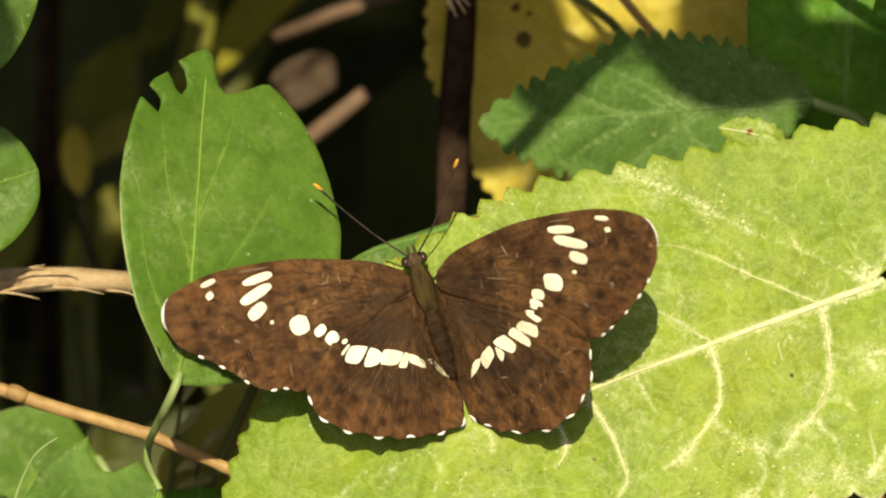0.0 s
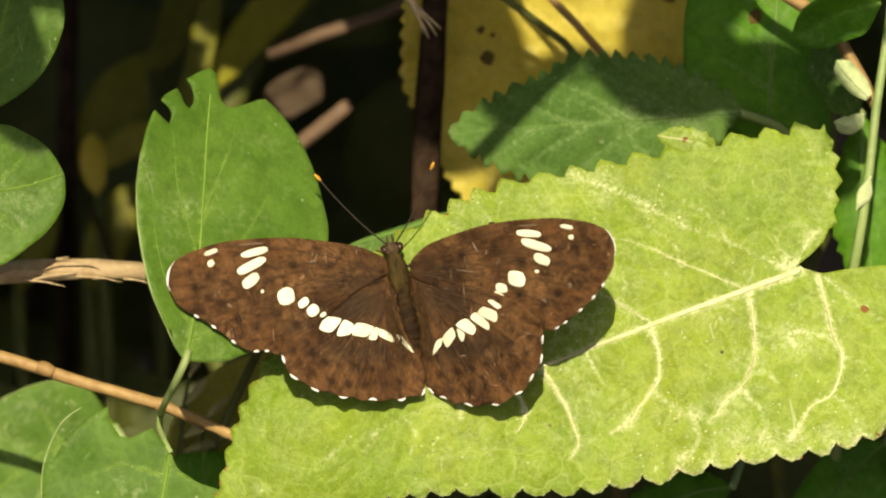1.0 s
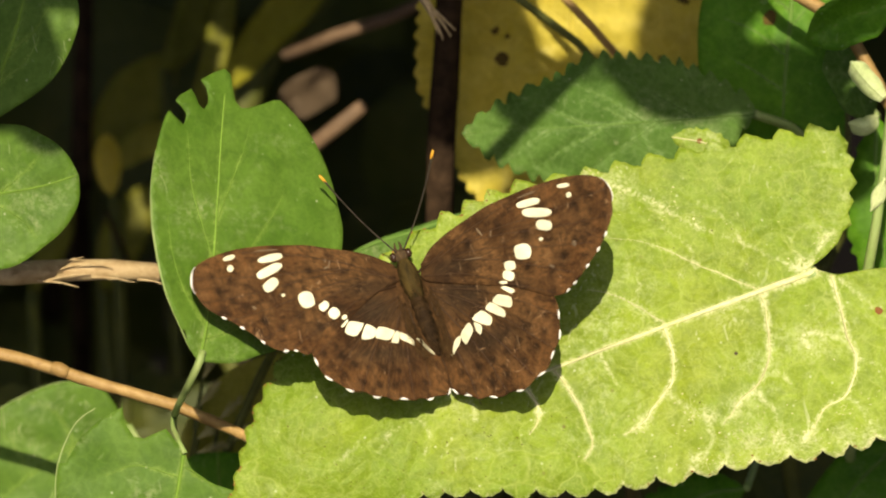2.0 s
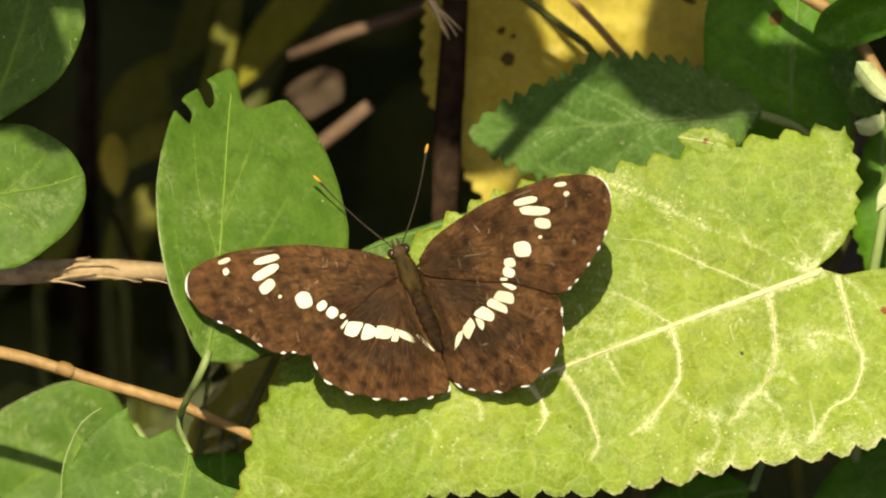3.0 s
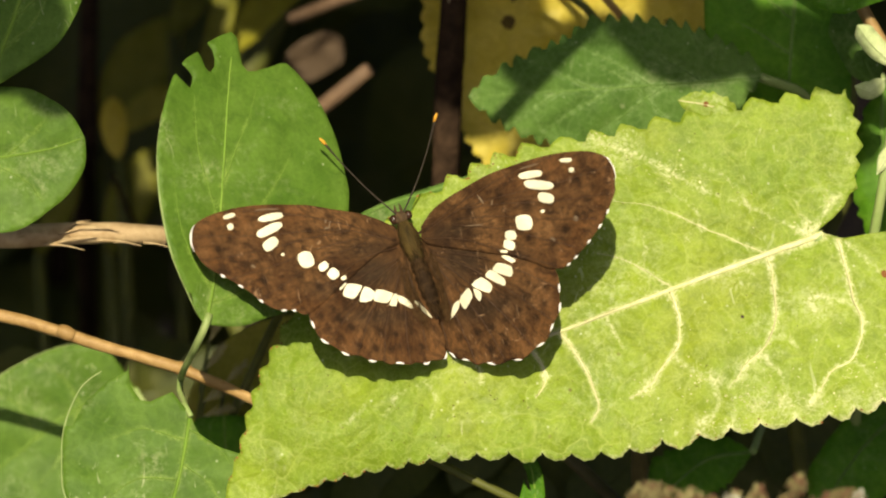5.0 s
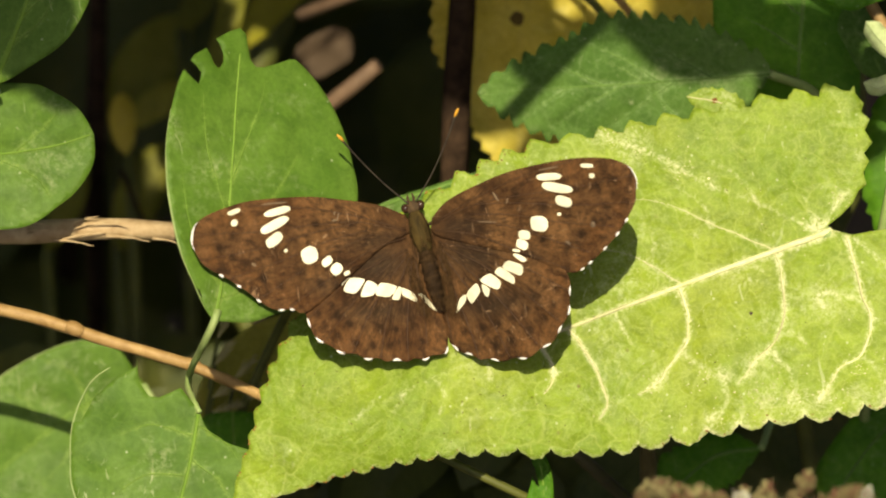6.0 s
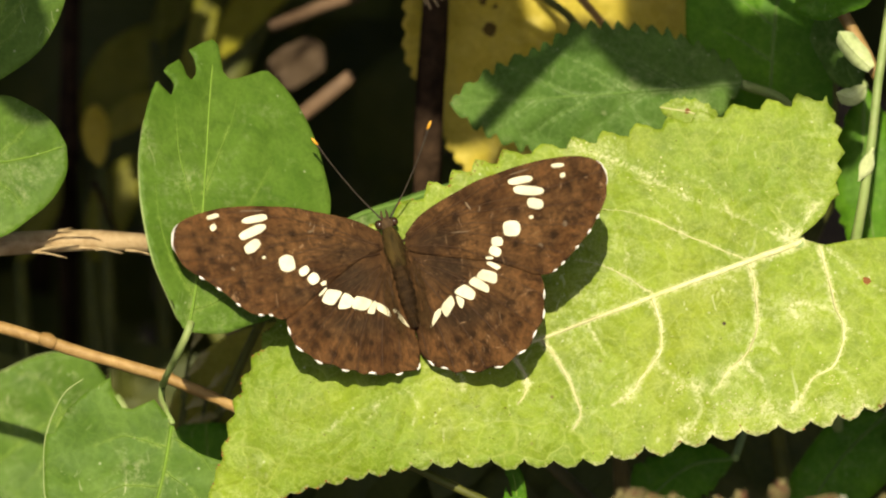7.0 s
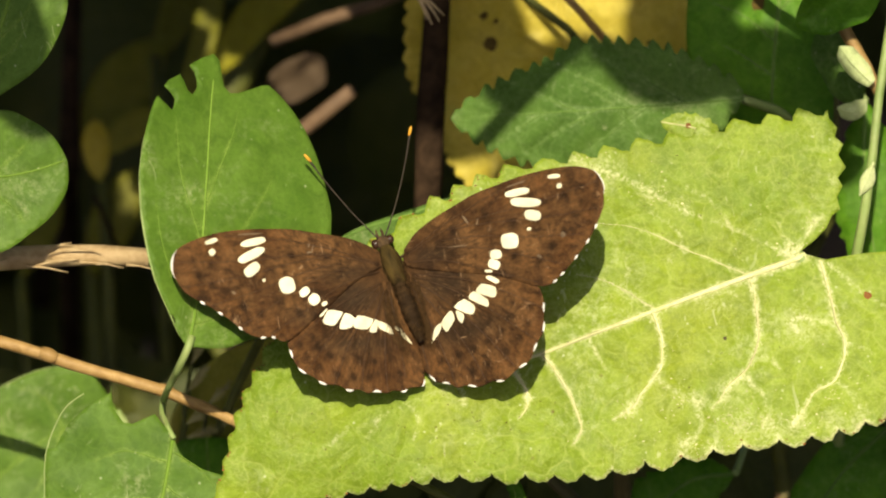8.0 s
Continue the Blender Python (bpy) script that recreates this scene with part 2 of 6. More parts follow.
wing_brown = wing_material()
vein_brown = bark_material("wing_vein", (0.034, 0.017, 0.008), (0.056, 0.029, 0.012), 900, 0.6, (1, 1, 1), 0.2)
spot_buff = bark_material("wing_buff_scales", (0.10, 0.066, 0.035), (0.17, 0.12, 0.07), 1500, 0.8, (1, 1, 1), 0.2)
spot_white = bark_material("wing_white_scales", (0.70, 0.66, 0.44), (0.80, 0.76, 0.55), 1500, 0.7, (1, 1, 1), 0.25)
fringe_white = bark_material("wing_white_fringe", (0.66, 0.64, 0.58), (0.8, 0.78, 0.72), 1500, 0.8, (1, 1, 1), 0.3)
body_fur = bark_material("body_hair", (0.014, 0.008, 0.003), (0.075, 0.045, 0.017), 1300, 0.85, (1, 0.3, 1), 1.0)
thorax_bronze = bark_material("thorax_hair", (0.009, 0.0065, 0.002), (0.070, 0.046, 0.011), 1100, 0.75, (1, 0.25, 1), 1.0, 0.1)
abdomen_dark = bark_material("abdomen_scales", (0.007, 0.004, 0.002), (0.058, 0.033, 0.013), 900, 0.75, (0.25, 1.5, 0.4), 1.0, 0.08)
hair_brown = bark_material("long_hair", (0.022, 0.012, 0.004), (0.120, 0.068, 0.025), 1300, 0.8, (1, 1, 1), 0.2, 0.08)
eye_dark = bark_material("compound_eye", (0.02, 0.010, 0.006), (0.04, 0.02, 0.01), 2500, 0.25, (1, 1, 1), 0.1)
antenna_grey = bark_material("antenna_shaft", (0.014, 0.010, 0.007), (0.07, 0.055, 0.040), 1500, 0.55, (1, 1, 1), 0.2)
antenna_orange = bark_material("antenna_club", (0.55, 0.26, 0.02), (0.7, 0.36, 0.04), 1200, 0.5, (1, 1, 1), 0.1)


# ------------------------------------------------------------------ shapes
def link(name, bm, material, parent=None, label="", smooth=True):
    me = bpy.data.meshes.new(name)
    bmesh.ops.recalc_face_normals(bm, faces=bm.faces)
    bm.to_mesh(me)
    bm.free()
    if smooth:
        me.polygons.foreach_set("use_smooth", [True] * len(me.polygons))
    me.materials.append(material)
    ob = new(name, me)
    if parent:
        ob.parent = parent
    if label:
        ob["label"] = label
    return ob


part = link


def spline(points, count):
    """count points evenly along a smooth curve through the given ones."""
    pts = [Vector(p) for p in points]
    if len(pts) == 2:
        pts = [pts[0], (pts[0] + pts[1]) / 2, pts[1]]
    ext = [2 * pts[0] - pts[1]] + pts + [2 * pts[-1] - pts[-2]]
    dense = []
    for i in range(1, len(ext) - 2):
        p0, p1, p2, p3 = ext[i - 1:i + 3]
        for k in range(24):
            t = k / 24
            dense.append(0.5 * (2 * p1 + (p2 - p0) * t + (2 * p0 - 5 * p1 + 4 * p2 - p3) * t * t + (3 * p1 - p0 - 3 * p2 + p3) * t ** 3))
    dense.append(pts[-1])
    run = [0.0]
    for a, b in zip(dense, dense[1:]):
        run.append(run[-1] + (b - a).length)
    out, j = [], 0
    for i in range(count):
        want = run[-1] * i / (count - 1)
        while j < len(run) - 2 and run[j + 1] < want:
            j += 1
        f = (want - run[j]) / max(run[j + 1] - run[j], 1e-12)
        out.append(dense[j].lerp(dense[j + 1], min(max(f, 0), 1)))
    return out


def graded(profile, t):
    """A smooth value at t from rows of (place, value), with no overshoot between the rows."""
    xs, ys = [p[0] for p in profile], [p[1] for p in profile]
    k = 0
    while k < len(xs) - 2 and t > xs[k + 1]:
        k += 1
    gaps = [xs[i + 1] - xs[i] for i in range(len(xs) - 1)]
    rise = [(ys[i + 1] - ys[i]) / gaps[i] for i in range(len(gaps))]

    def slope(i):
        if i == 0:
            return rise[0] * (1.6 if len(rise) > 2 else 1)
        if i == len(xs) - 1:
            return rise[-1] * (1.6 if len(rise) > 2 else 1)
        a, b = rise[i - 1], rise[i]
        if a * b <= 0:
            return 0.0
        w1, w2 = 2 * gaps[i] + gaps[i - 1], gaps[i] + 2 * gaps[i - 1]
        return (w1 + w2) / (w1 / a + w2 / b)

    h, u = gaps[k], min(max((t - xs[k]) / gaps[k], 0), 1)
    return ((1 + 2 * u) * (1 - u) ** 2 * ys[k] + u * (1 - u) ** 2 * h * slope(k) + u * u * (3 - 2 * u) * ys[k + 1] + u * u * (u - 1) * h * slope(k + 1))


def add_tube(bm, points, radii, sides=8, count=24, rough=0.0, flat=1.0, up=None, seed=0):
    """A round, tapering tube in millimetres through points, with closed, rounded ends. flat squeezes it along up."""
    eased = [Vector(p) for p in points]
    for i in range(len(eased) - 2, 0, -1):
        a, b = (eased[i] - eased[i - 1]).length, (eased[i + 1] - eased[i]).length
        if b > 2.2 * a > 0:
            eased.insert(i + 1, eased[i].lerp(eased[i + 1], a / b))
        elif a > 2.2 * b > 0:
            eased.insert(i, eased[i].lerp(eased[i - 1], b / a))
    path = spline(eased, count)
    rings, normal = [], None
    for i, p in enumerate(path):
        way = (path[min(i + 1, count - 1)] - path[max(i - 1, 0)]).normalized()
        if up is not None:
            side = way.cross(up).normalized()
        else:
            side = (normal - way * normal.dot(way)).normalized() if normal else way.orthogonal().normalized()
        normal = side
        high = side.cross(way).normalized()
        f = i / (count - 1)
        r = graded(radii, f) if isinstance(radii, (list, tuple)) else radii
        ring = []
        for k in range(sides):
            a = 2 * math.pi * k / sides
            rr = r * (1 + rough * noise.noise(Vector((p.x * 0.35 + seed, p.y * 0.35, p.z * 0.35 + k * 0.9))))
            ring.append(bm.verts.new((p + side * math.cos(a) * rr + high * math.sin(a) * rr * flat) * MM))
        rings.append(ring)
    for a, b in zip(rings, rings[1:]):
        for k in range(sides):
            bm.faces.new((a[k], a[(k + 1) % sides], b[(k + 1) % sides], b[k]))
    bm.faces.new(rings[0][::-1])
    bm.faces.new(rings[-1])


def tube(name, points, radii, material, parent=None, label="", **more):
    bm = bmesh.new()
    add_tube(bm, points, radii, **more)
    return part(name, bm, material, parent, label)


def add_ball(bm, centre, size, turn=(0, 0, 0), rings=10, segs=14, rough=0.0, seed=0):
    turned = Euler([radians(a) for a in turn]).to_matrix()
    middle = Vector(centre)

    def point(a, b):
        p = Vector((math.sin(a) * math.cos(b), math.sin(a) * math.sin(b), math.cos(a)))
        if rough:
            p *= 1 + rough * noise.noise(p * 1.6 + Vector((seed * 3.7, 0, 0)))
        return bm.verts.new((middle + turned @ Vector((p.x * size[0], p.y * size[1], p.z * size[2]))) * MM)

    top, low = point(0, 0), point(math.pi, 0)
    rows = [[point(math.pi * i / rings, 2 * math.pi * k / segs) for k in range(segs)] for i in range(1, rings)]
    for k in range(segs):
        n = (k + 1) % segs
        bm.faces.new((top, rows[0][k], rows[0][n]))
        bm.faces.new((low, rows[-1][n], rows[-1][k]))
        for a, b in zip(rows, rows[1:]):
            bm.faces.new((a[k], b[k], b[n], a[n]))


def inside(poly, pts):
    """Which of the points (an array) lie in the polygon."""
    x, y = pts[:, 0], pts[:, 1]
    ok = np.zeros(len(pts), bool)
    for (ax, ay), (bx, by) in zip(poly, np.roll(poly, -1, axis=0)):
        cross = (ay > y) != (by > y)
        with np.errstate(divide="ignore", invalid="ignore"):
            ok ^= cross & (x < (bx - ax) * (y - ay) / (by - ay) + ax)
    return ok


def blade_mesh(outline, cuts, surface, grid=1.6, thick=0.28, seed=1, marks=None):
    """A thin sheet inside the outline, less the cuts, bent by surface(x, y), with an upper and an under side and a rim."""
    rng = np.random.default_rng(seed)
    outline = np.array(outline)
    low, high = outline.min(0), outline.max(0)
    xs, ys = np.meshgrid(np.arange(low[0], high[0], grid), np.arange(low[1], high[1], grid * 0.87))
    xs[1::2] += grid / 2
    inner = np.stack([xs.ravel(), ys.ravel()], 1) + rng.uniform(-0.12, 0.12, (xs.size, 2)) * grid
    inner = inner[inside(outline, inner)]
    loops = [outline]
    for cut in cuts:
        c = []
        for a, b in zip(cut, np.roll(cut, -1, axis=0)):
            n = max(int(np.hypot(*(np.array(b) - a)) / (grid * 0.6)), 1)
            c += [np.array(a) + (np.array(b) - a) * i / n for i in range(n)]
        loops.append(np.array(c))
    near = np.ones(len(inner), bool)
    for loop in loops:
        for chunk in range(0, len(inner), 2000):
            d = np.hypot(inner[chunk:chunk + 2000, None, 0] - loop[None, :, 0], inner[chunk:chunk + 2000, None, 1] - loop[None, :, 1]).min(1)
            near[chunk:chunk + 2000] &= d > grid * 0.45
    inner = inner[near]
    verts, edges = [], []
    for loop in loops:
        k = len(verts)
        verts += [Vector(p) for p in loop]
        edges += [(k + i, k + (i + 1) % len(loop)) for i in range(len(loop))]
    verts += [Vector(p) for p in inner]
    vs, _, fs, *_ = geometry.delaunay_2d_cdt(verts, edges, [], 0, 1e-4)
    vs = np.array([tuple(v) for v in vs])
    mid = np.array([vs[list(f)].mean(0) for f in fs])
    keep = inside(outline, mid)
    for cut in loops[1:]:
        keep &= ~inside(cut, mid)
    fs = [f for f, k in zip(fs, keep) if k]
    used = sorted({i for f in fs for i in f})
    index = {i: k for k, i in enumerate(used)}
    bm = bmesh.new()
    layers = {key: bm.verts.layers.float.new(key) for key in marks or {}}
    tops, downs = [], []
    for i in used:
        x, y = vs[i]
        z = surface(x, y)
        tops.append(bm.verts.new((x * MM, y * MM, (z + thick / 2) * MM)))
        downs.append(bm.verts.new((x * MM, y * MM, (z - thick / 2) * MM)))
        for key, layer in layers.items():
            tops[-1][layer] = marks[key](x, y)
    count = {}
    for f in fs:
        f = [index[i] for i in f]
        bm.faces.new([tops[i] for i in f])
        bm.faces.new([downs[i] for i in reversed(f)])
        for a, b in zip(f, f[1:] + f[:1]):
            count[a, b] = 1
    for a, b in count:
        if (b, a) not in count:
            bm.faces.new((tops[b], tops[a], downs[a], downs[b]))
    return bm


class Blade:
    """A leaf blade in its own plane: a midrib through points, and the half widths to its two sides along it."""

    def __init__(self, mid, one, two, teeth=0, depth=0.0, tip_teeth=0.0, fold=0.0, wave=0.0, cup=0.0, sag=0.0, seed=1, steps=120, blunt=4.0):
        self.mid = spline([(*p, 0) for p in mid], steps)
        self.length = sum((b - a).length for a, b in zip(self.mid, self.mid[1:]))
        self.arr = np.array([(p.x, p.y) for p in self.mid])
        self.field, self.bulges, self.quilt = None, (), 0.6
        self.bent, self.steep = (0.0, 0.0, 0.0, 0.0, 0.0, 0.0), 0.0
        self.fold, self.wave, self.cup, self.sag, self.seed = fold, wave, cup, sag, seed
        left, right = [], []
        fine = steps * 4
        for i in range(fine + 1):
            t = i / fine
            j = min(int(t * (steps - 1)), steps - 2)
            p = self.mid[j].lerp(self.mid[j + 1], t * (steps - 1) - j)
            way = (self.mid[min(j + 2, steps - 1)] - self.mid[max(j - 1, 0)]).normalized()
            side = Vector((-way.y, way.x, 0))
            for rows, sign, widths in ((left, 1, one), (right, -1, two)):
                w = graded(widths, t)
                if teeth:
                    ph = ((t + tip_teeth * max(0, t - 0.6) ** 2) * teeth + 0.45 * noise.noise(Vector((t * 9, seed, sign)))) % 1.0
                    bite = math.sin(math.pi * ph ** (1.3 if sign > 0 else 1.7)) ** (0.55 if sign > 0 and tip_teeth else 0.9) + 0.06 * math.sin(ph * 21)
                    w += depth * (bite - 0.5) * min(1, w / (blunt * depth)) * (0.75 + 0.5 * noise.noise(Vector((t * 23, seed * 3, sign)))) * (1 - tip_teeth * 0.9 * max(0, t - 0.55))
                q = p + side * sign * max(w, 0.02)
                rows.append((q.x, q.y))
        self.outline = left + right[::-1]
        self.sides = {1: left, -1: right}
        clean = [self.outline[0]]
        for q in self.outline[1:]:
            if math.dist(q, clean[-1]) > 0.08:
                clean.append(q)
        self.outline = clean

    def away(self, x, y):
        d = np.hypot(self.arr[:, 0] - x, self.arr[:, 1] - y)
        i = int(d.argmin())
        return float(d[i]), i / (len(self.arr) - 1)

    def surface(self, x, y):
        d, t = self.away(x, y)
        z = self.fold * d + self.cup * d * d - self.sag * (t - 0.35) ** 2 * self.length
        z += self.wave * noise.noise(Vector((x * 0.07, y * 0.07, self.seed)))
        z += self.wave * 0.25 * noise.noise(Vector((x * 0.3, y * 0.3, self.seed + 5)))
        z += sum(c * p for c, p in zip(self.bent, (1, x, y, x * y, y * y, x * x)))
        if self.steep and x < self.arr[int(round(t * (len(self.arr) - 1)))][0]:
            z += self.steep * d
        for bx, by, size, rise in self.bulges:
            z += rise * math.exp(-((x - bx) ** 2 + (y - by) ** 2) / size ** 2)
        return z + (self.quilt * self.field.quilt(x, y) if self.field else 0.0)


class VeinField:
    """How pale the skin is near a leaf's veins: rows of (path, half width at its start, at its end, strength), and patches (x, y, size, strength)."""

    def __init__(self, veins, patches=(), edges=()):
        points = [tuple(e) for e in edges]
        for path, first, last, strength in veins:
            run = spline([(*p, 0) for p in path], 60)
            for k, p in enumerate(run):
                f = k / 59
                points.append((p.x, p.y, first + (last - first) * f, strength * (1 - 0.45 * f)))
        self.rows, self.patches = np.array(points), np.array(patches) if len(patches) else None

    def pale(self, x, y):
        r = self.rows
        d2 = ((r[:, 0] - x) ** 2 + (r[:, 1] - y) ** 2) / r[:, 2] ** 2
        value = float((np.exp(-d2) * r[:, 3]).max())
        if self.patches is not None:
            q = self.patches
            value += float((np.exp(-((q[:, 0] - x) ** 2 + (q[:, 1] - y) ** 2) / q[:, 2] ** 2) * q[:, 3]).max()) * 0.8
        return min(value, 1.0)

    def quilt(self, x, y):
        r = self.rows
        return min(1.0, math.sqrt(float(((r[:, 0] - x) ** 2 + (r[:, 1] - y) ** 2).min())) / 4.0)


def leaf(parent, blade, m, skin, vein_skin, cuts=(), veins=(), rib=(0.55, 0.15), rib_span=(0.0, 1.0), vein_size=0.26, grid=1.6, label="", name="leaf", spots=(), rim=None, minor=(), field=None, soft_quilt=0.25):
    """One leaf under its plant: the blade, with its midrib and side veins as raised cords."""
    if veins and field is None:
        ribs = [((p.x, p.y)) for p in blade.mid[int(rib_span[0] * 119):int(rib_span[1] * 119) + 1:12]]
        field = VeinField([(v, 0.34, 0.22, 0.75) for v in veins] + [(ribs, 0.45, 0.25, 0.8)])
        blade.field, blade.quilt, grid = field, soft_quilt, min(grid, 0.7)
    ob = part(name, blade_mesh(blade.outline, [np.array(c) for c in cuts], blade.surface, grid, seed=blade.seed, marks={"pale": field.pale} if field else None), skin, parent, label)
    ob.matrix_local = m
    n = len(blade.mid)
    ribs = blade.mid[int(rib_span[0] * (n - 1)):int(rib_span[1] * (n - 1)) + 1:3]
    lay = lambda p: (p[0], p[1], blade.surface(p[0], p[1]) + 0.17)
    if rib[0]:
        tube("midrib", [lay(p) for p in ribs], [(0, rib[0]), (1, rib[1])], vein_skin, ob, sides=7, count=70, rough=0.35, flat=0.55, up=Vector((0, 0, 1)))
    for v in (*veins, *minor):
        size = vein_size * (1 if v in veins else 0.38)
        path = [lay((p.x + vein_size * noise.noise(p * 0.9), p.y + vein_size * noise.noise(p * 0.9 + Vector((7, 0, 0))))) for p in spline([(*p, 0) for p in v], 22)]
        tube("side_vein", path, [(0, size), (0.6, size * 0.8), (1, size * 0.25)], vein_skin, ob, sides=5, count=36, rough=0.9, flat=0.5, up=Vector((0, 0, 1)), seed=v[0][0])
    if rim:
        edge = blade.sides[rim[0]]
        cut = edge[int(rim[1] * (len(edge) - 1)):int(rim[2] * (len(edge) - 1)):12]
        tube("margin", [(x, y, blade.surface(x, y)) for x, y in cut], [(0, 0.08), (0.5, 0.15), (1, 0.08)], petiole_green, ob, sides=6, count=60, rough=0.3)
    for x, y, r, material in spots:
        bm = bmesh.new()
        z = blade.surface(x, y) + 0.17
        rim = []
        for k in range(14):
            a = 2 * math.pi * k / 14
            rr = r * (1 + 0.25 * noise.noise(Vector((x, y, k * 0.8))))
            rim.append(bm.verts.new(((x + rr * math.cos(a)) * MM, (y + rr * math.sin(a)) * MM, z * MM)))
        top = bm.verts.new((x * MM, y * MM, (z + 0.06) * MM))
        for a, b in zip(rim, rim[1:] + rim[:1]):
            bm.faces.new((a, b, top))
        part("brown_spot_or_hole", bm, material, ob)
    return ob


def plant(name, label, category="plant", group=""):
    """An empty in the plan's own space, under which a plant's parts are placed in millimetres."""
    ob = tagged(new(name), label, category, group)
    ob.matrix_world = ROOT
    return ob


def foot(u, w_extra=0.0):
    """The plan's place of the ground under (u, w)."""
    p = ROOT.inverted() @ Vector((u * MM, w_extra * MM, 0.0))
    return tuple(c / MM for c in p)


# ------------------------------------------------------------------ ground
def make_ground():
    bm = bmesh.new()
    ring_sizes = [0, 0.05, 0.12, 0.2, 0.32, 0.5, 0.8, 1.3, 2.2, 4, 9, 25, 80, 300, 1500]
    rings = []
    for r in ring_sizes:
        ring = []
        for k in range(48):
            a = 2 * math.pi * k / 48
            x, y = r * math.cos(a), 0.35 + r * math.sin(a)
            z = 0.018 * noise.noise(Vector((x * 6, y * 6, 0))) * min(1, r * 5) if r < 20 else 0
            ring.append(bm.verts.new((x, y, z - 0.004)))
        rings.append(ring)
    for a, b in zip(rings, rings[1:]):
        for k in range(48):
            bm.faces.new((a[k], b[k], b[(k + 1) % 48], a[(k + 1) % 48]))
    bmesh.ops.remove_doubles(bm, verts=bm.verts, dist=1e-6)
    return tagged(link("ground", bm, soil), "dark brown soil with rotting leaf litter", "ground", kind="structure")


make_ground()


# ------------------------------------------------------------------ the broad serrated leaf
def make_nettle_plant():
    ob = plant("broadleaf_herb", "herb with a broad toothed yellow-green leaf, veins pale", "plant")
    blade = Blade([(64.6, 9.4), (56.3, 6.6), (45.2, 2.8), (27.7, -3.7), (14.9, -8.6), (-2.3, -15.4), (-15.4, -22.7), (-26.8, -31.0)],
                  [(0, 17.2), (0.087, 20.7), (0.203, 22.2), (0.39, 18.8), (0.526, 16.4), (0.711, 10.0), (0.86, 5.2), (1, 0)],
                  [(0, 13.1), (0.087, 15.5), (0.203, 17.8), (0.39, 20.8), (0.526, 22.8), (0.62, 21.5), (0.69, 19.6), (0.78, 16.4), (0.86, 11.4), (0.94, 4.8), (1, 0)],
                  teeth=26, depth=1.8, tip_teeth=1.1, wave=1.3, seed=3)
    sinus = [(45.4, 3.5), (47.3, 5.0), (48.8, 6.6), (49.5, 8.2), (50.5, 8.9), (50.1, 10.4), (50.8, 11.8), (50.2, 12.8), (51.2, 14.1), (50.3, 15.6), (50.9, 17.0), (49.9, 17.9), (50.2, 19.0), (49.2, 20.1), (48.7, 23.5), (70.1, 26.3), (70.1, 4.6),
             (59.0, 3.7), (54.1, 3.4), (48.7, 2.6)]
    veins = [[(27.5, -3.7), (28.3, -6.1), (28.7, -8.3), (28.3, -11.0), (26.3, -13.7), (24.9, -15.7), (22.5, -17.2)],
             [(39.3, 0.6), (40.0, -2.0), (40.4, -6.1), (39.9, -9.2), (38.7, -11.3), (36.8, -13.0), (35.6, -14.8), (34.8, -15.9)],
             [(48.0, 2.5), (49.0, -1.3), (50.1, -5.4), (51.0, -7.7), (50.4, -11.0), (49.4, -12.5), (47.3, -13.7), (45.9, -15.8), (44.6, -18.0)],
             [(13.9, -9.0), (15.6, -11.0), (17.3, -13.7), (18.1, -15.8), (18.8, -18.1), (17.7, -20.3)], [(10.1, -10.6), (11.8, -12.9), (12.3, -14.4), (12.0, -15.9), (11.1, -17.2)]]
    upper = [[(27.7, -3.4), (23.9, -1.0), (21.1, 0.3), (18.2, 0.9)], [(39.2, 0.8), (32.1, 3.7), (25.9, 6.4), (20.6, 7.3)],
             [(44.7, 3.0), (37.0, 6.6), (30.8, 9.0), (23.9, 12.8), (17.8, 14.8)], [(45.0, 3.1), (43.2, 6.3), (42.8, 8.5)], [(45.2, 3.4), (46.1, 5.6), (48.3, 8.2)],
             [(48.7, 2.3), (52.1, -0.6), (54.9, -2.6), (59.0, -4.1)]]
    minor = [[(28.0, -12.2), (31.4, -14.3), (32.8, -14.6), (33.0, -15.9)], [(38.7, -11.8), (40.6, -13.7), (41.5, -15.8), (41.1, -17.4)], [(49.7, -12.3), (51.8, -14.1), (52.8, -16.1)], [(50.9, -7.7), (52.8, -8.2), (54.9, -9.2)],
             [(19.7, -7.2), (21.1, -9.6), (22.2, -11.4)], [(3.9, -13.2), (4.6, -14.1), (4.3, -15.7)], [(39.9, -9.2), (41.8, -9.6), (43.2, -11.0)], [(43.9, -4.8), (45.2, -6.1), (46.1, -7.4)],
             [(44.6, -4.4), (47.3, -4.9), (49.7, -5.1)], [(33.0, -16.5), (33.4, -18.2), (31.4, -20.3)], [(-9.9, -18.7), (-11.3, -20.3), (-12.7, -21.4)], [(-1.7, -15.9), (-1.0, -17.9), (-1.7, -19.9)], [(-5.8, -17.2), (-6.5, -18.9), (-7.9, -19.9)],
             [(31.4, 3.5), (30.4, 6.3), (27.3, 8.3)], [(23.9, -1.0), (24.6, 1.4), (23.9, 3.5)], [(37.0, 6.6), (34.9, 9.7), (31.4, 11.8)], [(35.6, -0.3), (37.7, -2.0), (37.0, -3.4)]]
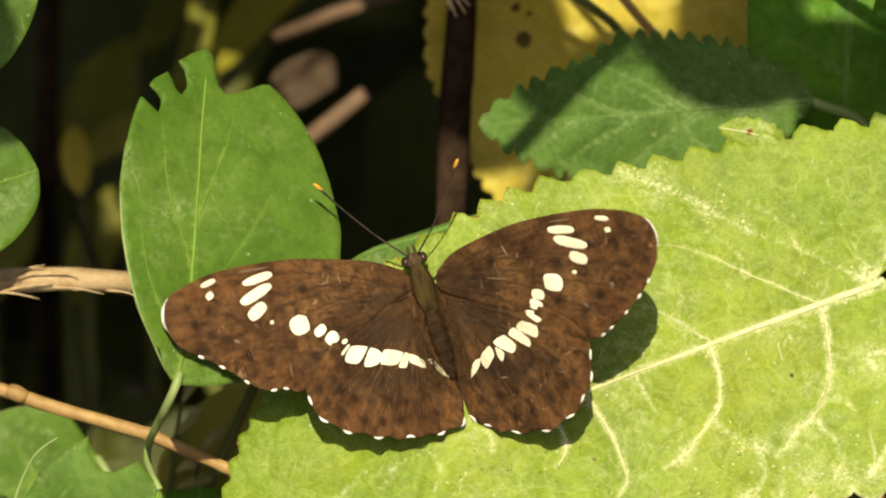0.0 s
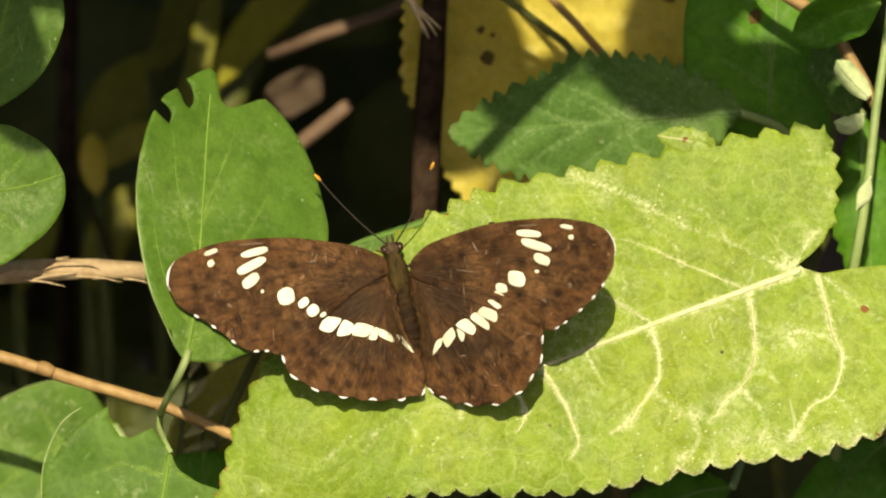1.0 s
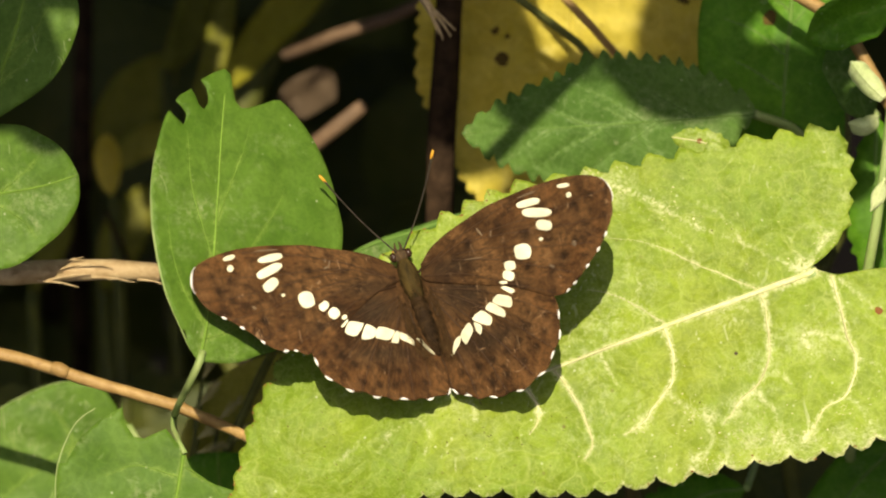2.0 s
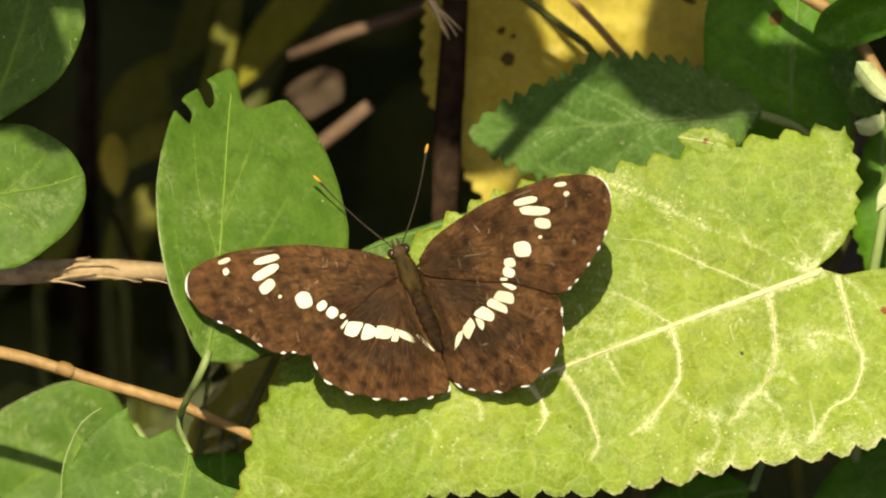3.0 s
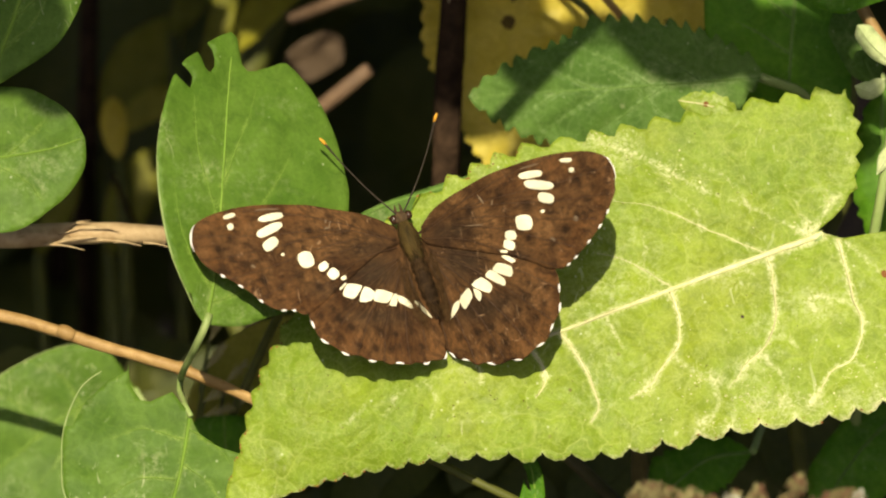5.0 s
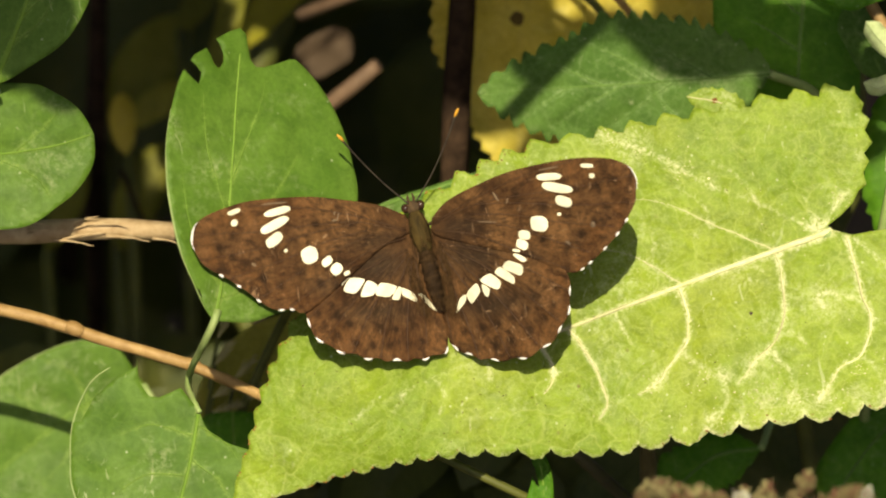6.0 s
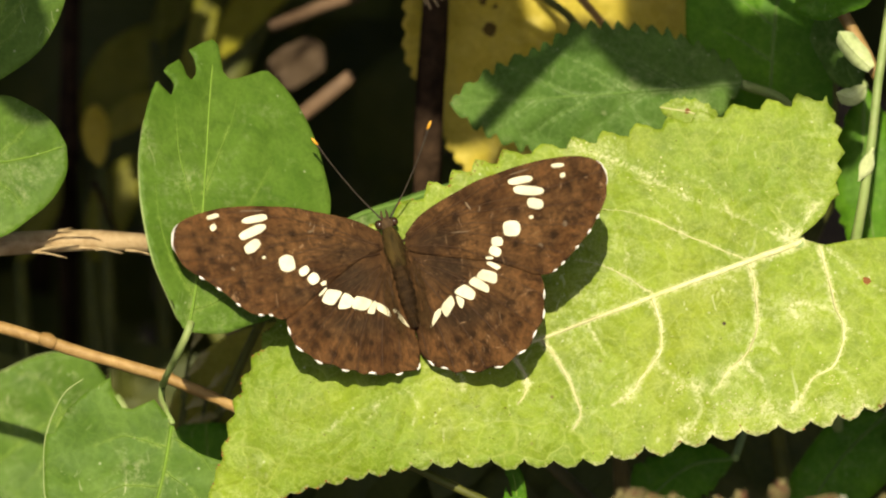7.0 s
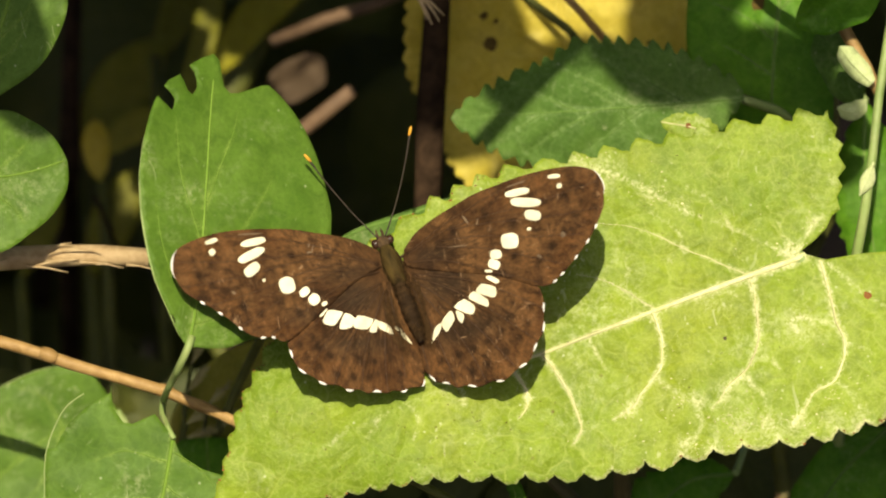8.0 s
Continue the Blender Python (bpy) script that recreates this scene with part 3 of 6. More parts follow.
    faint = VeinField([(v, 0.40, 0.30, 0.95) for v in veins] + [(v, 0.34, 0.26, 0.6) for v in upper] + [(v, 0.28, 0.24, 0.6) for v in minor] + [([(46.6, 3.0), (27.7, -3.7), (13.9, -8.9), (8.0, -11.2)], 0.6, 0.5, 0.8)]
                      + [([(8.3, -11.1), (-2.3, -15.4), (-12.7, -21.0)], 0.4, 0.3, 0.4)],
                      [(*(25.0, -15.6), 1.1, 0.7), (*(33.0, -14.8), 1.5, 0.55), (*(38.3, -17.9), 2.6, 0.45), (*(41.8, -18.2), 2.4, 0.5), (*(45.2, -17.9), 2.2, 0.45), (*(49.4, -17.2), 2.2, 0.42), (*(31.4, -20.3), 1.6, 0.5), (*(44.6, 3.7), 1.2, 0.7),
                       (*(47.3, 7.3), 1.6, 0.4), (*(21.8, 13.5), 3.2, 0.42), (*(17.7, 14.9), 2.2, 0.4), (*(27.3, 10.8), 2.4, 0.36), (*(29.7, 2.6), 0.6, 0.6), (*(31.1, 9.5), 1.8, 0.3), (*(45.2, -5.8), 4.2, 0.33), (*(37.0, -13.7), 3.0, 0.36),
                       (*(34.9, -3.0), 2.0, 0.34), (*(52.5, -17.2), 2.2, 0.42), (*(49.7, 12.5), 1.3, 0.42), (*(-23.0, -28.9), 2.0, 0.3), (*(-19.6, -17.2), 1.5, 0.25), (*(34.9, -20.6), 1.5, 0.4), (*(4.3, -14.8), 0.9, 0.4), (*(12.1, -14.4), 0.8, 0.5)],
                      [(x, y, 0.3, 0.62) for x, y in blade.sides[1][70:260]] + [(x, y, 0.22, 0.4) for x, y in blade.sides[1][260:480]])
    blade.field, blade.bulges = faint, ((*(-13.7, -13.7), 12.5, 3.8),)
    # the dark_bark spot is a dark disc standing in for a small hole
    leaf(ob, blade, pose(0, 0, 0, LEAF_TILT), big_green, vein_cream, [sinus], veins, rib=(0.40, 0.16), rib_span=(0.2, 0.6), vein_size=0.17, grid=0.62, minor=upper[:2], field=faint,
         spots=[(*(53.7, -1.7), 0.6, rust_spot), (*(36.3, -7.2), 0.22, dead_brown), (*(8.3, 8.5), 0.5, dark_bark), (*(27.5, -3.9), 0.22, dead_brown), (*(17.2, -7.6), 0.2, dead_brown), (*(31.2, 9.5), 0.16, vein_cream)])
    big = [c for c in ob.children if c.name.startswith("leaf")][0]
    rng = random.Random(8)
    for tag, material, count, places in (("scurf", vein_cream, 560, [(24.6, -15.9), (31.4, -14.8), (36.3, -17.2), (41.1, -17.2), (45.6, -16.8), (49.4, -13.7), (44.6, 3.9), (47.3, 7.3), (19.0, 14.9), (27.3, 11.1), (33.2, -20.3), (38.3, -18.9)]),
                                         ("specks", blotch, 130, [(-11.3, -17.9), (-4.4, -17.9), (-15.4, -22.0), (1.1, -17.9), (14.9, -17.9), (25.2, 12.5), (35.6, 9.7), (8.0, -17.9), (-7.2, -22.7), (35.6, -8.2)])):
        bm = bmesh.new()
        spots = []
        for k in range(count):
            c = places[k % len(places)]
            spread = rng.choice((0.6, 1.2, 2.6, 7.0)) if tag == "scurf" else 4.5
            spots.append((c[0] + rng.gauss(0, spread), c[1] + rng.gauss(0, spread * 0.7)))
        spots = np.array(spots)
        for x, y in spots[inside(np.array(blade.outline), spots) & ~inside(np.array(sinus), spots)].tolist():
            r, z, a0 = rng.uniform(0.04, 0.15) if tag == "scurf" else rng.uniform(0.06, 0.13), blade.surface(x, y) + 0.17, rng.uniform(0, 6)
            thin = rng.uniform(0.2, 0.8)
            rim = [bm.verts.new(((x + r * math.cos(a0 + q) * rng.uniform(0.7, 1.3)) * MM, (y + r * thin * math.sin(a0 + q)) * MM, z * MM)) for q in (0, 1.2, 2.4, 3.6, 4.9)]
            top = bm.verts.new((x * MM, y * MM, (z + 0.08) * MM))
            for p, q in zip(rim, rim[1:] + rim[:1]):
                bm.faces.new((p, q, top))
        tagged(part(tag, bm, material, big), kind="stuff")
    bm = bmesh.new()
    for side, first, last, count in ((-1, 0.48, 0.98, 95), (1, 0.72, 0.98, 30), (1, 0.1, 0.5, 26)):
        edge = blade.sides[side]
        for _ in range(count):
            k = int(rng.uniform(first, last) * (len(edge) - 1))
            m = blade.mid[min(int(k / (len(edge) - 1) * 119), 119)]
            x, y = Vector(edge[k]).lerp(Vector((m.x, m.y)), abs(rng.gauss(0.012, 0.012)))
            r, z, a0 = rng.uniform(0.05, 0.2), blade.surface(x, y) + 0.15, rng.uniform(0, 6)
            rim = [bm.verts.new(((x + r * math.cos(a0 + q) * rng.uniform(0.5, 1.4)) * MM, (y + r * 0.7 * math.sin(a0 + q)) * MM, z * MM)) for q in (0, 1.2, 2.4, 3.6, 4.9)]
            top = bm.verts.new((x * MM, y * MM, (z + 0.06) * MM))
            for p, q in zip(rim, rim[1:] + rim[:1]):
                bm.faces.new((p, q, top))
    tagged(part("browned_edge", bm, rust_spot, big), kind="stuff")
    small = Blade([(36.5, 16.7), (33.2, 18.7), (28.6, 19.6)], [(0, 0), (0.4, 1.8), (0.7, 1.7), (1, 0)], [(0, 0), (0.4, 1.7), (0.7, 1.5), (1, 0)], teeth=7, depth=0.5, wave=0.8, seed=97)
    leaf(ob, small, pose(0, 0, -0.009), big_green, vein_cream, [], [], rib=(0.12, 0.06), grid=0.8, label="small yellow-green leaf with a rusty spot", spots=[(*(32.1, 19.1), 0.35, rust_spot)])
    tube("petiole", [(36.5, 16.7, -9), (41.4, 11.2, -10), (45.7, 3.0, -9)], 0.35, petiole_green, ob, sides=6)
    base = (45.4, 3.0)
    tube("petiole", [(base[0], base[1], -7.8 + 7.5), (base[0] + 4, base[1] - 3, -6), (base[0] + 12, base[1] - 14, -26), (base[0] + 16, base[1] - 40, -60)],
         [(0, 0.8), (1, 1.3)], petiole_green, ob, sides=8)
    tube("stem", [(base[0] + 16, base[1] + 20, -62), (base[0] + 16, base[1] - 40, -60), (base[0] + 15, base[1] - 150, -220), foot(60, 130)],
         [(0, 1.6), (1, 3.0)], dull_green, ob, sides=8)


make_nettle_plant()


# ------------------------------------------------------------------ the smooth-leaved shrub
def make_shrub():
    ob = plant("smooth_leaved_shrub", "shrub twig bearing smooth oval green leaves, one chewed", "shrub")
    tube("twig", [(-106.4, -18.6, -60), (-78.7, -2.7, -10), (-54.4, -6.9, -9), (-31.8, -13.6, -8), (-22.1, -17.8, -9), (-17.0, -20.2, -12)],
         [(0, 1.6), (0.45, 0.85), (0.8, 0.75), (1, 0.6)], twig_brown, ob, sides=9, count=60, rough=0.2)
    for x, y in ((318, 635), (110, 571), (452, 691)):
        u, v = (x - 784) / 14.5, (441 - y) / 14.5
        tube("node", [(u - 0.9, v + 0.35, -8.3), (u, v, -8.1), (u + 0.9, v - 0.4, -8.3)], [(0, 0.7), (0.5, 0.88), (1, 0.72)], twig_brown, ob, sides=10, count=9, rough=0.3)
    tube("main_stem", [(-107.1, 10.2, -70), (-106.4, -18.6, -60), (-110.5, -101.2, -120), foot(-95, 30)], [(0, 1.6), (1, 3)], twig_brown, ob, sides=9, count=30, rough=0.2)
    a = Blade([(-28.8, -7.8), (-28.4, -5.9), (-27.5, -0.1), (-26.7, 11.5), (-26.2, 20.5), (-25.6, 27.9)],
              [(0, 0.1), (0.02, 1.0), (0.05, 1.8), (0.1, 3.0), (0.16, 4.3), (0.24, 5.6), (0.34, 6.7), (0.46, 7.6), (0.58, 8.0), (0.7, 7.7), (0.8, 7.0), (0.88, 5.8), (0.95, 4.0), (1, 0.2)],
              [(0, 0.1), (0.02, 4.1), (0.05, 6.6), (0.1, 9.7), (0.16, 11.8), (0.24, 14.2), (0.34, 15.4), (0.46, 15.3), (0.58, 14.2), (0.7, 12.5), (0.8, 10.4), (0.88, 7.8), (0.95, 4.0), (1, 0.2)],
              fold=0.0, wave=0.3, seed=11)
    a.bent, a.steep = (0.1, -0.654, -0.246, -0.0032, -0.0057, -0.0023), 0.12
    bites = [[(-33.7, 21.8), (-32.9, 22.2), (-32.5, 22.5), (-31.5, 21.5), (-30.8, 20.8), (-30.6, 21.4), (-30.5, 22.1), (-31.0, 22.9), (-31.8, 23.7), (-31.3, 24.4), (-29.9, 25.2), (-29.4, 24.4), (-29.0, 23.3), (-28.4, 22.7), (-27.9, 23.4), (-27.9, 24.3), (-28.2, 25.4), (-28.8, 26.3), (-27.3, 27.2), (-25.9, 27.7), (-25.2, 27.0), (-24.9, 25.1), (-24.6, 23.7), (-23.9, 22.9), (-23.0, 22.9), (-21.1, 23.5), (-20.0, 23.9), (-19.3, 23.9), (-17.2, 24.8), (-17.2, 31.3), (-34.3, 31.3)],
             [(-30.7, -5.5), (-30.3, -4.9), (-30.6, -4.0), (-31.7, -4.0), (-31.7, -5.5)]]
    leaf(ob, a, Matrix(), smooth_green, smooth_vein, bites,
         [[(-27.7, -1.4), (-26.1, 1.3), (-23.3, 5.0), (-19.8, 10.2), (-18.5, 13.4)], [(-27.3, 4.7), (-28.7, 9.5), (-29.8, 13.6), (-30.3, 20.0)], [(-26.9, 8.8), (-25.1, 13.6), (-23.5, 18.0), (-22.8, 21.1)], [(-28.3, -5.2), (-25.4, -4.2), (-21.3, -1.4), (-17.2, 2.0)], [(-28.0, -3.5), (-30.2, -0.1), (-31.9, 4.7), (-32.7, 10.2)]],
         rib=(0.22, 0.10), rib_span=(0, 0.93), vein_size=0.06, label="oval green leaf with a chewed tip", rim=(1, 0.03, 0.72))
    tube("petiole", [(-28.4, -6.6, 17.7), (-28.9, -8.1, 18.1), (-30.1, -10.6, 16), (-31.6, -13.3, 8), (-32.3, -14.5, -6.2)], [(0, 0.5), (0.5, 0.42), (1, 0.45)], petiole_green, ob, sides=8)
    c = Blade([(-29.9, -11.0), (-31.0, -18.9), (-32.6, -27.5), (-35.4, -36.5), (-38.9, -44.8)],
              [(0, 4.1), (0.2, 9.7), (0.35, 8.4), (0.57, 7.6), (0.8, 4.8), (1, 0)],
              [(0, 4.1), (0.2, 13.8), (0.35, 14.9), (0.57, 13.7), (0.8, 7.6), (1, 0)], fold=0.04, wave=1.0, seed=13)
    gap = [(-38.5, -13.6), (-38.3, -15.4), (-37.1, -17.1), (-35.9, -17.3), (-33.2, -16.1), (-30.9, -19.0), (-30.3, -20.8), (-29.1, -22.0), (-27.3, -22.9), (-25.1, -23.6), (-21.0, -24.2), (-18.2, -8.2), (-31.3, -2.7), (-38.8, -8.2)]
    side = [(-38.5, -11.0), (-38.6, -13.5), (-41.0, -14.8), (-43.7, -17.2), (-45.4, -20.3), (-49.9, -20.3), (-49.9, -8.2)]
    leaf(ob, c, pose(0, 0, 0.001), smooth_green, smooth_vein, [gap, side],
         [[(-31.7, -22.0), (-36.8, -20.6), (-41.0, -22.0)], [(-32.6, -26.8), (-37.5, -26.8), (-41.7, -29.6)], [(-31.3, -20.6), (-27.9, -22.7), (-25.8, -25.4)], [(-32.0, -24.8), (-28.6, -27.5), (-26.8, -31.0)]],
         rib=(0.26, 0.12), rib_span=(0.24, 1), vein_size=0.07, rim=(-1, 0.12, 0.9), label="rounded green leaf with a torn base")
    tube("petiole", [(-32.3, -14.3, -6.2), (-32.4, -16.0, -4), (-31.6, -17.9, 0.5), (-30.9, -19.1, 1.6)], [(0, 0.45), (1, 0.36)], petiole_green, ob, sides=8)
    g = Blade([(-27.7, -19.5), (-27.5, -24.8), (-28.0, -31.1)], [(0, 0), (0.02, 2.5), (0.1, 3.9), (0.35, 4.3), (0.7, 3.4), (1, 0)], [(0, 0), (0.02, 3.0), (0.1, 4.1), (0.35, 4.4), (0.7, 3.4), (1, 0)], fold=0.03, wave=0.6, seed=27)
    leaf(ob, g, pose(0, 0, -0.043), deep_green, smooth_vein, [], [], rib=(0.16, 0.1), label="dark green leaf in shade")
    tube("petiole", [(-28.0, -31.0, -43), (-33.8, -32.7, -50), (-41.8, -40.0, -58), (-77.6, -40.0, -58), (-107.4, -41.9, -74)], 0.35, petiole_green, ob, sides=6)
    d = Blade([(-39.1, -16.2), (-45.9, -18.5), (-54.4, -24.9), (-66.6, -34.8)],
              [(0, 0), (0.1, 11.0), (0.35, 15.9), (0.7, 12.4), (1, 0)],
              [(0, 0), (0.06, 5.2), (0.22, 8.1), (0.5, 9.3), (0.8, 6.2), (1, 0)], fold=0.05, wave=1.0, seed=17)
    leaf(ob, d, pose(0, 0, -0.050), smooth_green, smooth_vein, [], [[(-45.9, -18.5), (-48.0, -14.9), (-51.6, -13.1)], [(-51.6, -22.7), (-53.7, -18.5), (-57.3, -16.3)], [(-45.9, -18.8), (-48.0, -24.2), (-51.6, -29.1)]],
         rib=(0.12, 0.07), vein_size=0.05, rim=(-1, 0.1, 0.8))
    tube("petiole", [(-39.1, -16.2, -50), (-35.3, -23.5, -52), (-41.9, -40.1, -60), (-77.7, -40.1, -60), (-107.5, -40.5, -75)], 0.4, petiole_green, ob, sides=8)
    e = Blade([(-69.9, 13.2), (-58.2, 12.3), (-49.9, 13.2), (-44.0, 14.9)],
              [(0, 0), (0.3, 8.3), (0.6, 8.6), (0.8, 7.7), (0.91, 5.7), (0.97, 3.3), (1, 0)],
              [(0, 0), (0.3, 9.3), (0.6, 9.2), (0.8, 6.9), (0.91, 4.7), (0.97, 2.8), (1, 0)], fold=0.06, wave=1.0, seed=19)
    leaf(ob, e, pose(0, 0, -0.004), smooth_green, smooth_vein, [], [[(-56.8, 12.3), (-51.3, 9.7), (-49.2, 7.0)], [(-53.4, 12.8), (-49.9, 15.9), (-48.2, 18.0)]], rib=(0.2, 0.1), vein_size=0.07)
    tube("petiole", [(-70.0, 13.2, -4), (-77.1, 9.8, -6), (-84.8, -4.1, -20)], 0.6, petiole_green, ob, sides=8)
    f = Blade([(-56.1, 20.8), (-52.7, 29.0), (-50.6, 35.9), (-49.9, 44.2)],
              [(0, 0), (0.2, 4.1), (0.5, 7.6), (0.8, 5.5), (1, 0)],
              [(0, 0), (0.15, 3.1), (0.4, 6.6), (0.6, 7.2), (0.8, 5.2), (1, 0)], fold=0.08, wave=1.2, seed=23)
    leaf(ob, f, pose(0, 0, 0.001), smooth_green, smooth_vein, [], [[(-54.1, 25.6), (-50.6, 28.3), (-48.6, 31.8)], [(-52.7, 29.0), (-49.2, 32.5), (-47.2, 35.9)]], rib=(0.4, 0.15), vein_size=0.13)
    tube("petiole", [(-55.6, 20.4, 1), (-64.9, 13.8, -2), (-77.1, 9.8, -6), (-90.9, 6.4, -40), (-107.1, 10.2, -70)], 0.7, petiole_green, ob, sides=8)


make_shrub()


# ------------------------------------------------------------------ leaves behind
def make_back_herb():
    ob = plant("toothed_herb", "herb with bluish-green toothed leaf, half in shade", "plant")
    b = Blade([(39.3, 22.6), (22.6, 21.4), (2.9, 20.2)],
              [(0, 0), (0.12, 4.1), (0.3, 6.6), (0.55, 7.7), (0.75, 6.1), (0.9, 3.4), (1, 0)],
              [(0, 1.4), (0.12, 4.8), (0.3, 7.7), (0.55, 8.8), (0.65, 6.8), (0.8, 4.7), (0.92, 2.6), (1, 0)],
              teeth=19, depth=1.5, fold=-0.05, wave=1.2, seed=29, blunt=1.6)
    leaf(ob, b, pose(0, 0, -0.025), blue_green, blue_vein, [], [[(32.0, 22.2), (26.4, 25.3), (20.8, 28.1)], [(25.7, 21.6), (20.8, 24.6), (15.8, 26.7)], [(18.7, 21.1), (13.7, 23.2), (9.5, 25.0)],
         [(27.8, 21.8), (23.6, 19.0), (19.4, 15.5)], [(20.8, 21.1), (15.8, 18.3), (12.3, 15.8)], [(14.4, 20.8), (10.9, 18.7), (8.5, 16.5)], [(27.5, 17.5), (22.6, 22.2), (17.9, 24.5)]], rib=(0.12, 0.07), vein_size=0.09,
         label="bluish-green toothed leaf, partly shaded", soft_quilt=0.7)
    tube("petiole", [(39.3, 22.6, -25), (44.7, 20.5, -30), (50.9, 8.6, -45)], 0.6, petiole_green, ob)
    tube("stem", [(51.0, 52.8, -50), (50.9, 8.6, -45), (40.5, -14.3, -58), (44.5, -25.7, -58), (49.5, -37.5, -70), foot(52, 60)], [(0, 0.9), (1, 2.0)], dull_green, ob)
    g = Blade([(45.5, 54.3), (44.1, 36.7), (43.0, 22.6), (43.4, 7.8)],
              [(0, 0), (0.2, 5.5), (0.5, 7.6), (0.7, 7.7), (0.85, 6.6), (1, 0)],
              [(0, 0), (0.2, 8.3), (0.45, 11.4), (0.65, 10.3), (0.85, 6.9), (1, 0)],
              fold=0.06, wave=1.5, seed=31)
    leaf(ob, g, pose(0, 0, -0.032), deep_green, blue_vein, [], [[(44.2, 35.3), (39.9, 38.8), (36.3, 39.5)], [(43.7, 29.7), (39.2, 33.2), (35.6, 34.6)], [(44.1, 33.9), (47.6, 37.4), (49.7, 38.1)],
         [(43.4, 25.4), (39.2, 28.2), (36.3, 29.7)]], rib=(0.35, 0.15), vein_size=0.12, label="deep green leaf with one brown spot",
         spots=[(*(41.0, 34.9), 1.15, blotch), (*(41.0, 34.9), 0.95, rust_spot)])
    tube("petiole", [(45.5, 54.2, -32), (48.6, 58.1, -40), (51.0, 52.8, -50)], 0.6, petiole_green, ob)
    h = Blade([(54.8, 22.7), (54.8, 11.4), (56.9, -2.0)], [(0, 0), (0.3, 4.1), (0.6, 4.8), (1, 0)], [(0, 0), (0.3, 3.1), (0.6, 3.8), (1, 0)], teeth=10, depth=0.7, wave=1.0, seed=37)
    leaf(ob, h, pose(0, 0, -0.036), deep_green, blue_vein, [], [], rib=(0.3, 0.1))
    tube("petiole", [(54.8, 22.5, -36), (52.9, 25.6, -42), (51.0, 28.6, -49)], 0.5, petiole_green, ob)
    k = Blade([(38.6, -24.0), (32.2, -25.4), (24.5, -32.5)], [(0, 0), (0.3, 4.1), (0.7, 3.8), (1, 0)], [(0, 0), (0.3, 2.8), (0.7, 4.1), (1, 0)], teeth=9, depth=0.8, wave=1.2, seed=39)
    leaf(ob, k, pose(0, 0, -0.038), deep_green, blue_vein, [], [], rib=(0.3, 0.1))
    tube("petiole", [(38.6, -24.0, -38), (39.9, -20.9, -45), (41.4, -17.8, -58)], 0.5, petiole_green, ob)
    j = Blade([(57.9, -18.4), (52.2, -24.0), (46.5, -32.5)], [(0, 0), (0.3, 6.2), (0.7, 5.5), (1, 0)], [(0, 0), (0.3, 4.1), (0.7, 4.1), (1, 0)], wave=1.2, seed=41)
    leaf(ob, j, pose(0, 0, -0.042), deep_green, blue_vein, [], [], rib=(0.3, 0.1))
    tube("petiole", [(57.9, -18.4, -42), (61.2, -25.7, -55), (51.8, -40.5, -75)], 0.5, petiole_green, ob)


make_back_herb()


def make_yellow_plant():
    ob = plant("yellowing_plant", "dying plant with large yellow leaf, spotted brown", "plant")
    y = Blade([(19.8, 64.6), (17.6, 42.4), (16.9, 24.5), (18.4, 1.5)],
              [(0, 0), (0.15, 11.7), (0.35, 17.2), (0.6, 18.1), (0.75, 17.2), (0.9, 8.3), (1, 0)],
              [(0, 0), (0.15, 12.4), (0.35, 19.7), (0.58, 19.7), (0.68, 16.9), (0.78, 14.1), (0.9, 7.6), (1, 0)],
              teeth=36, depth=0.8, fold=0.03, wave=3.0, seed=43)
    leaf(ob, y, pose(0, 0, -0.060), yellow_leaf, yellow_leaf, [], [[(17.3, 27.3), (10.5, 31.6), (5.5, 33.1)], [(17.3, 34.5), (11.2, 38.8), (6.2, 41.0)], [(17.3, 28.8), (24.1, 33.1), (29.8, 35.9)]],
         rib=(0.5, 0.2), vein_size=0.16, label="large yellow leaf with brown blotches",
         spots=[(*(8.1, 30.1), 0.9, blotch), (*(7.2, 33.8), 0.6, blotch), (*(30.9, 37.4), 1.0, blotch), (*(32.3, 28.8), 0.8, blotch), (*(28.4, 30.2), 0.5, blotch),
                (*(37.0, 21.6), 1.3, blotch), (*(8.7, 33.1), 0.4, blotch)])
    tube("petiole", [(19.8, 64.5, -60), (12.6, 69.0, -62), (4.7, 71.6, -56)], 0.9, dull_green, ob)
    tube("stem", [(6.2, 96.2, -60), (3.3, 63.7, -55), (1.6, 40.7, -52), (0.1, 11.1, -50), (-1.0, -18.7, -70), (-1.8, -80.3, -150), foot(0, 90)],
         [(0, 1.4), (0.3, 1.9), (0.5, 1.9), (1, 3)], dark_bark, ob, sides=14, count=80, rough=0.35, label="dark brown woody stem")


make_yellow_plant()


# ------------------------------------------------------------------ stalks and twigs
def make_stalk(name, label, points, radii, material, category="stalk", **more):
    ob = plant(name, label, category)
    tube("shaft", points, radii, material, ob, **more)
    path = spline(points, 41)
    for k in (9, 17, 26):
        r = graded(radii, k / 40) if isinstance(radii, (list, tuple)) else radii
        way = (path[k + 1] - path[k - 1]).normalized()
        tube("node", [path[k] - way * r * 0.9, path[k], path[k] + way * r * 0.9], [(0, r * 0.95), (0.5, r * 1.22), (1, r * 0.95)], material, ob, count=7, sides=10, rough=0.2)
    return ob


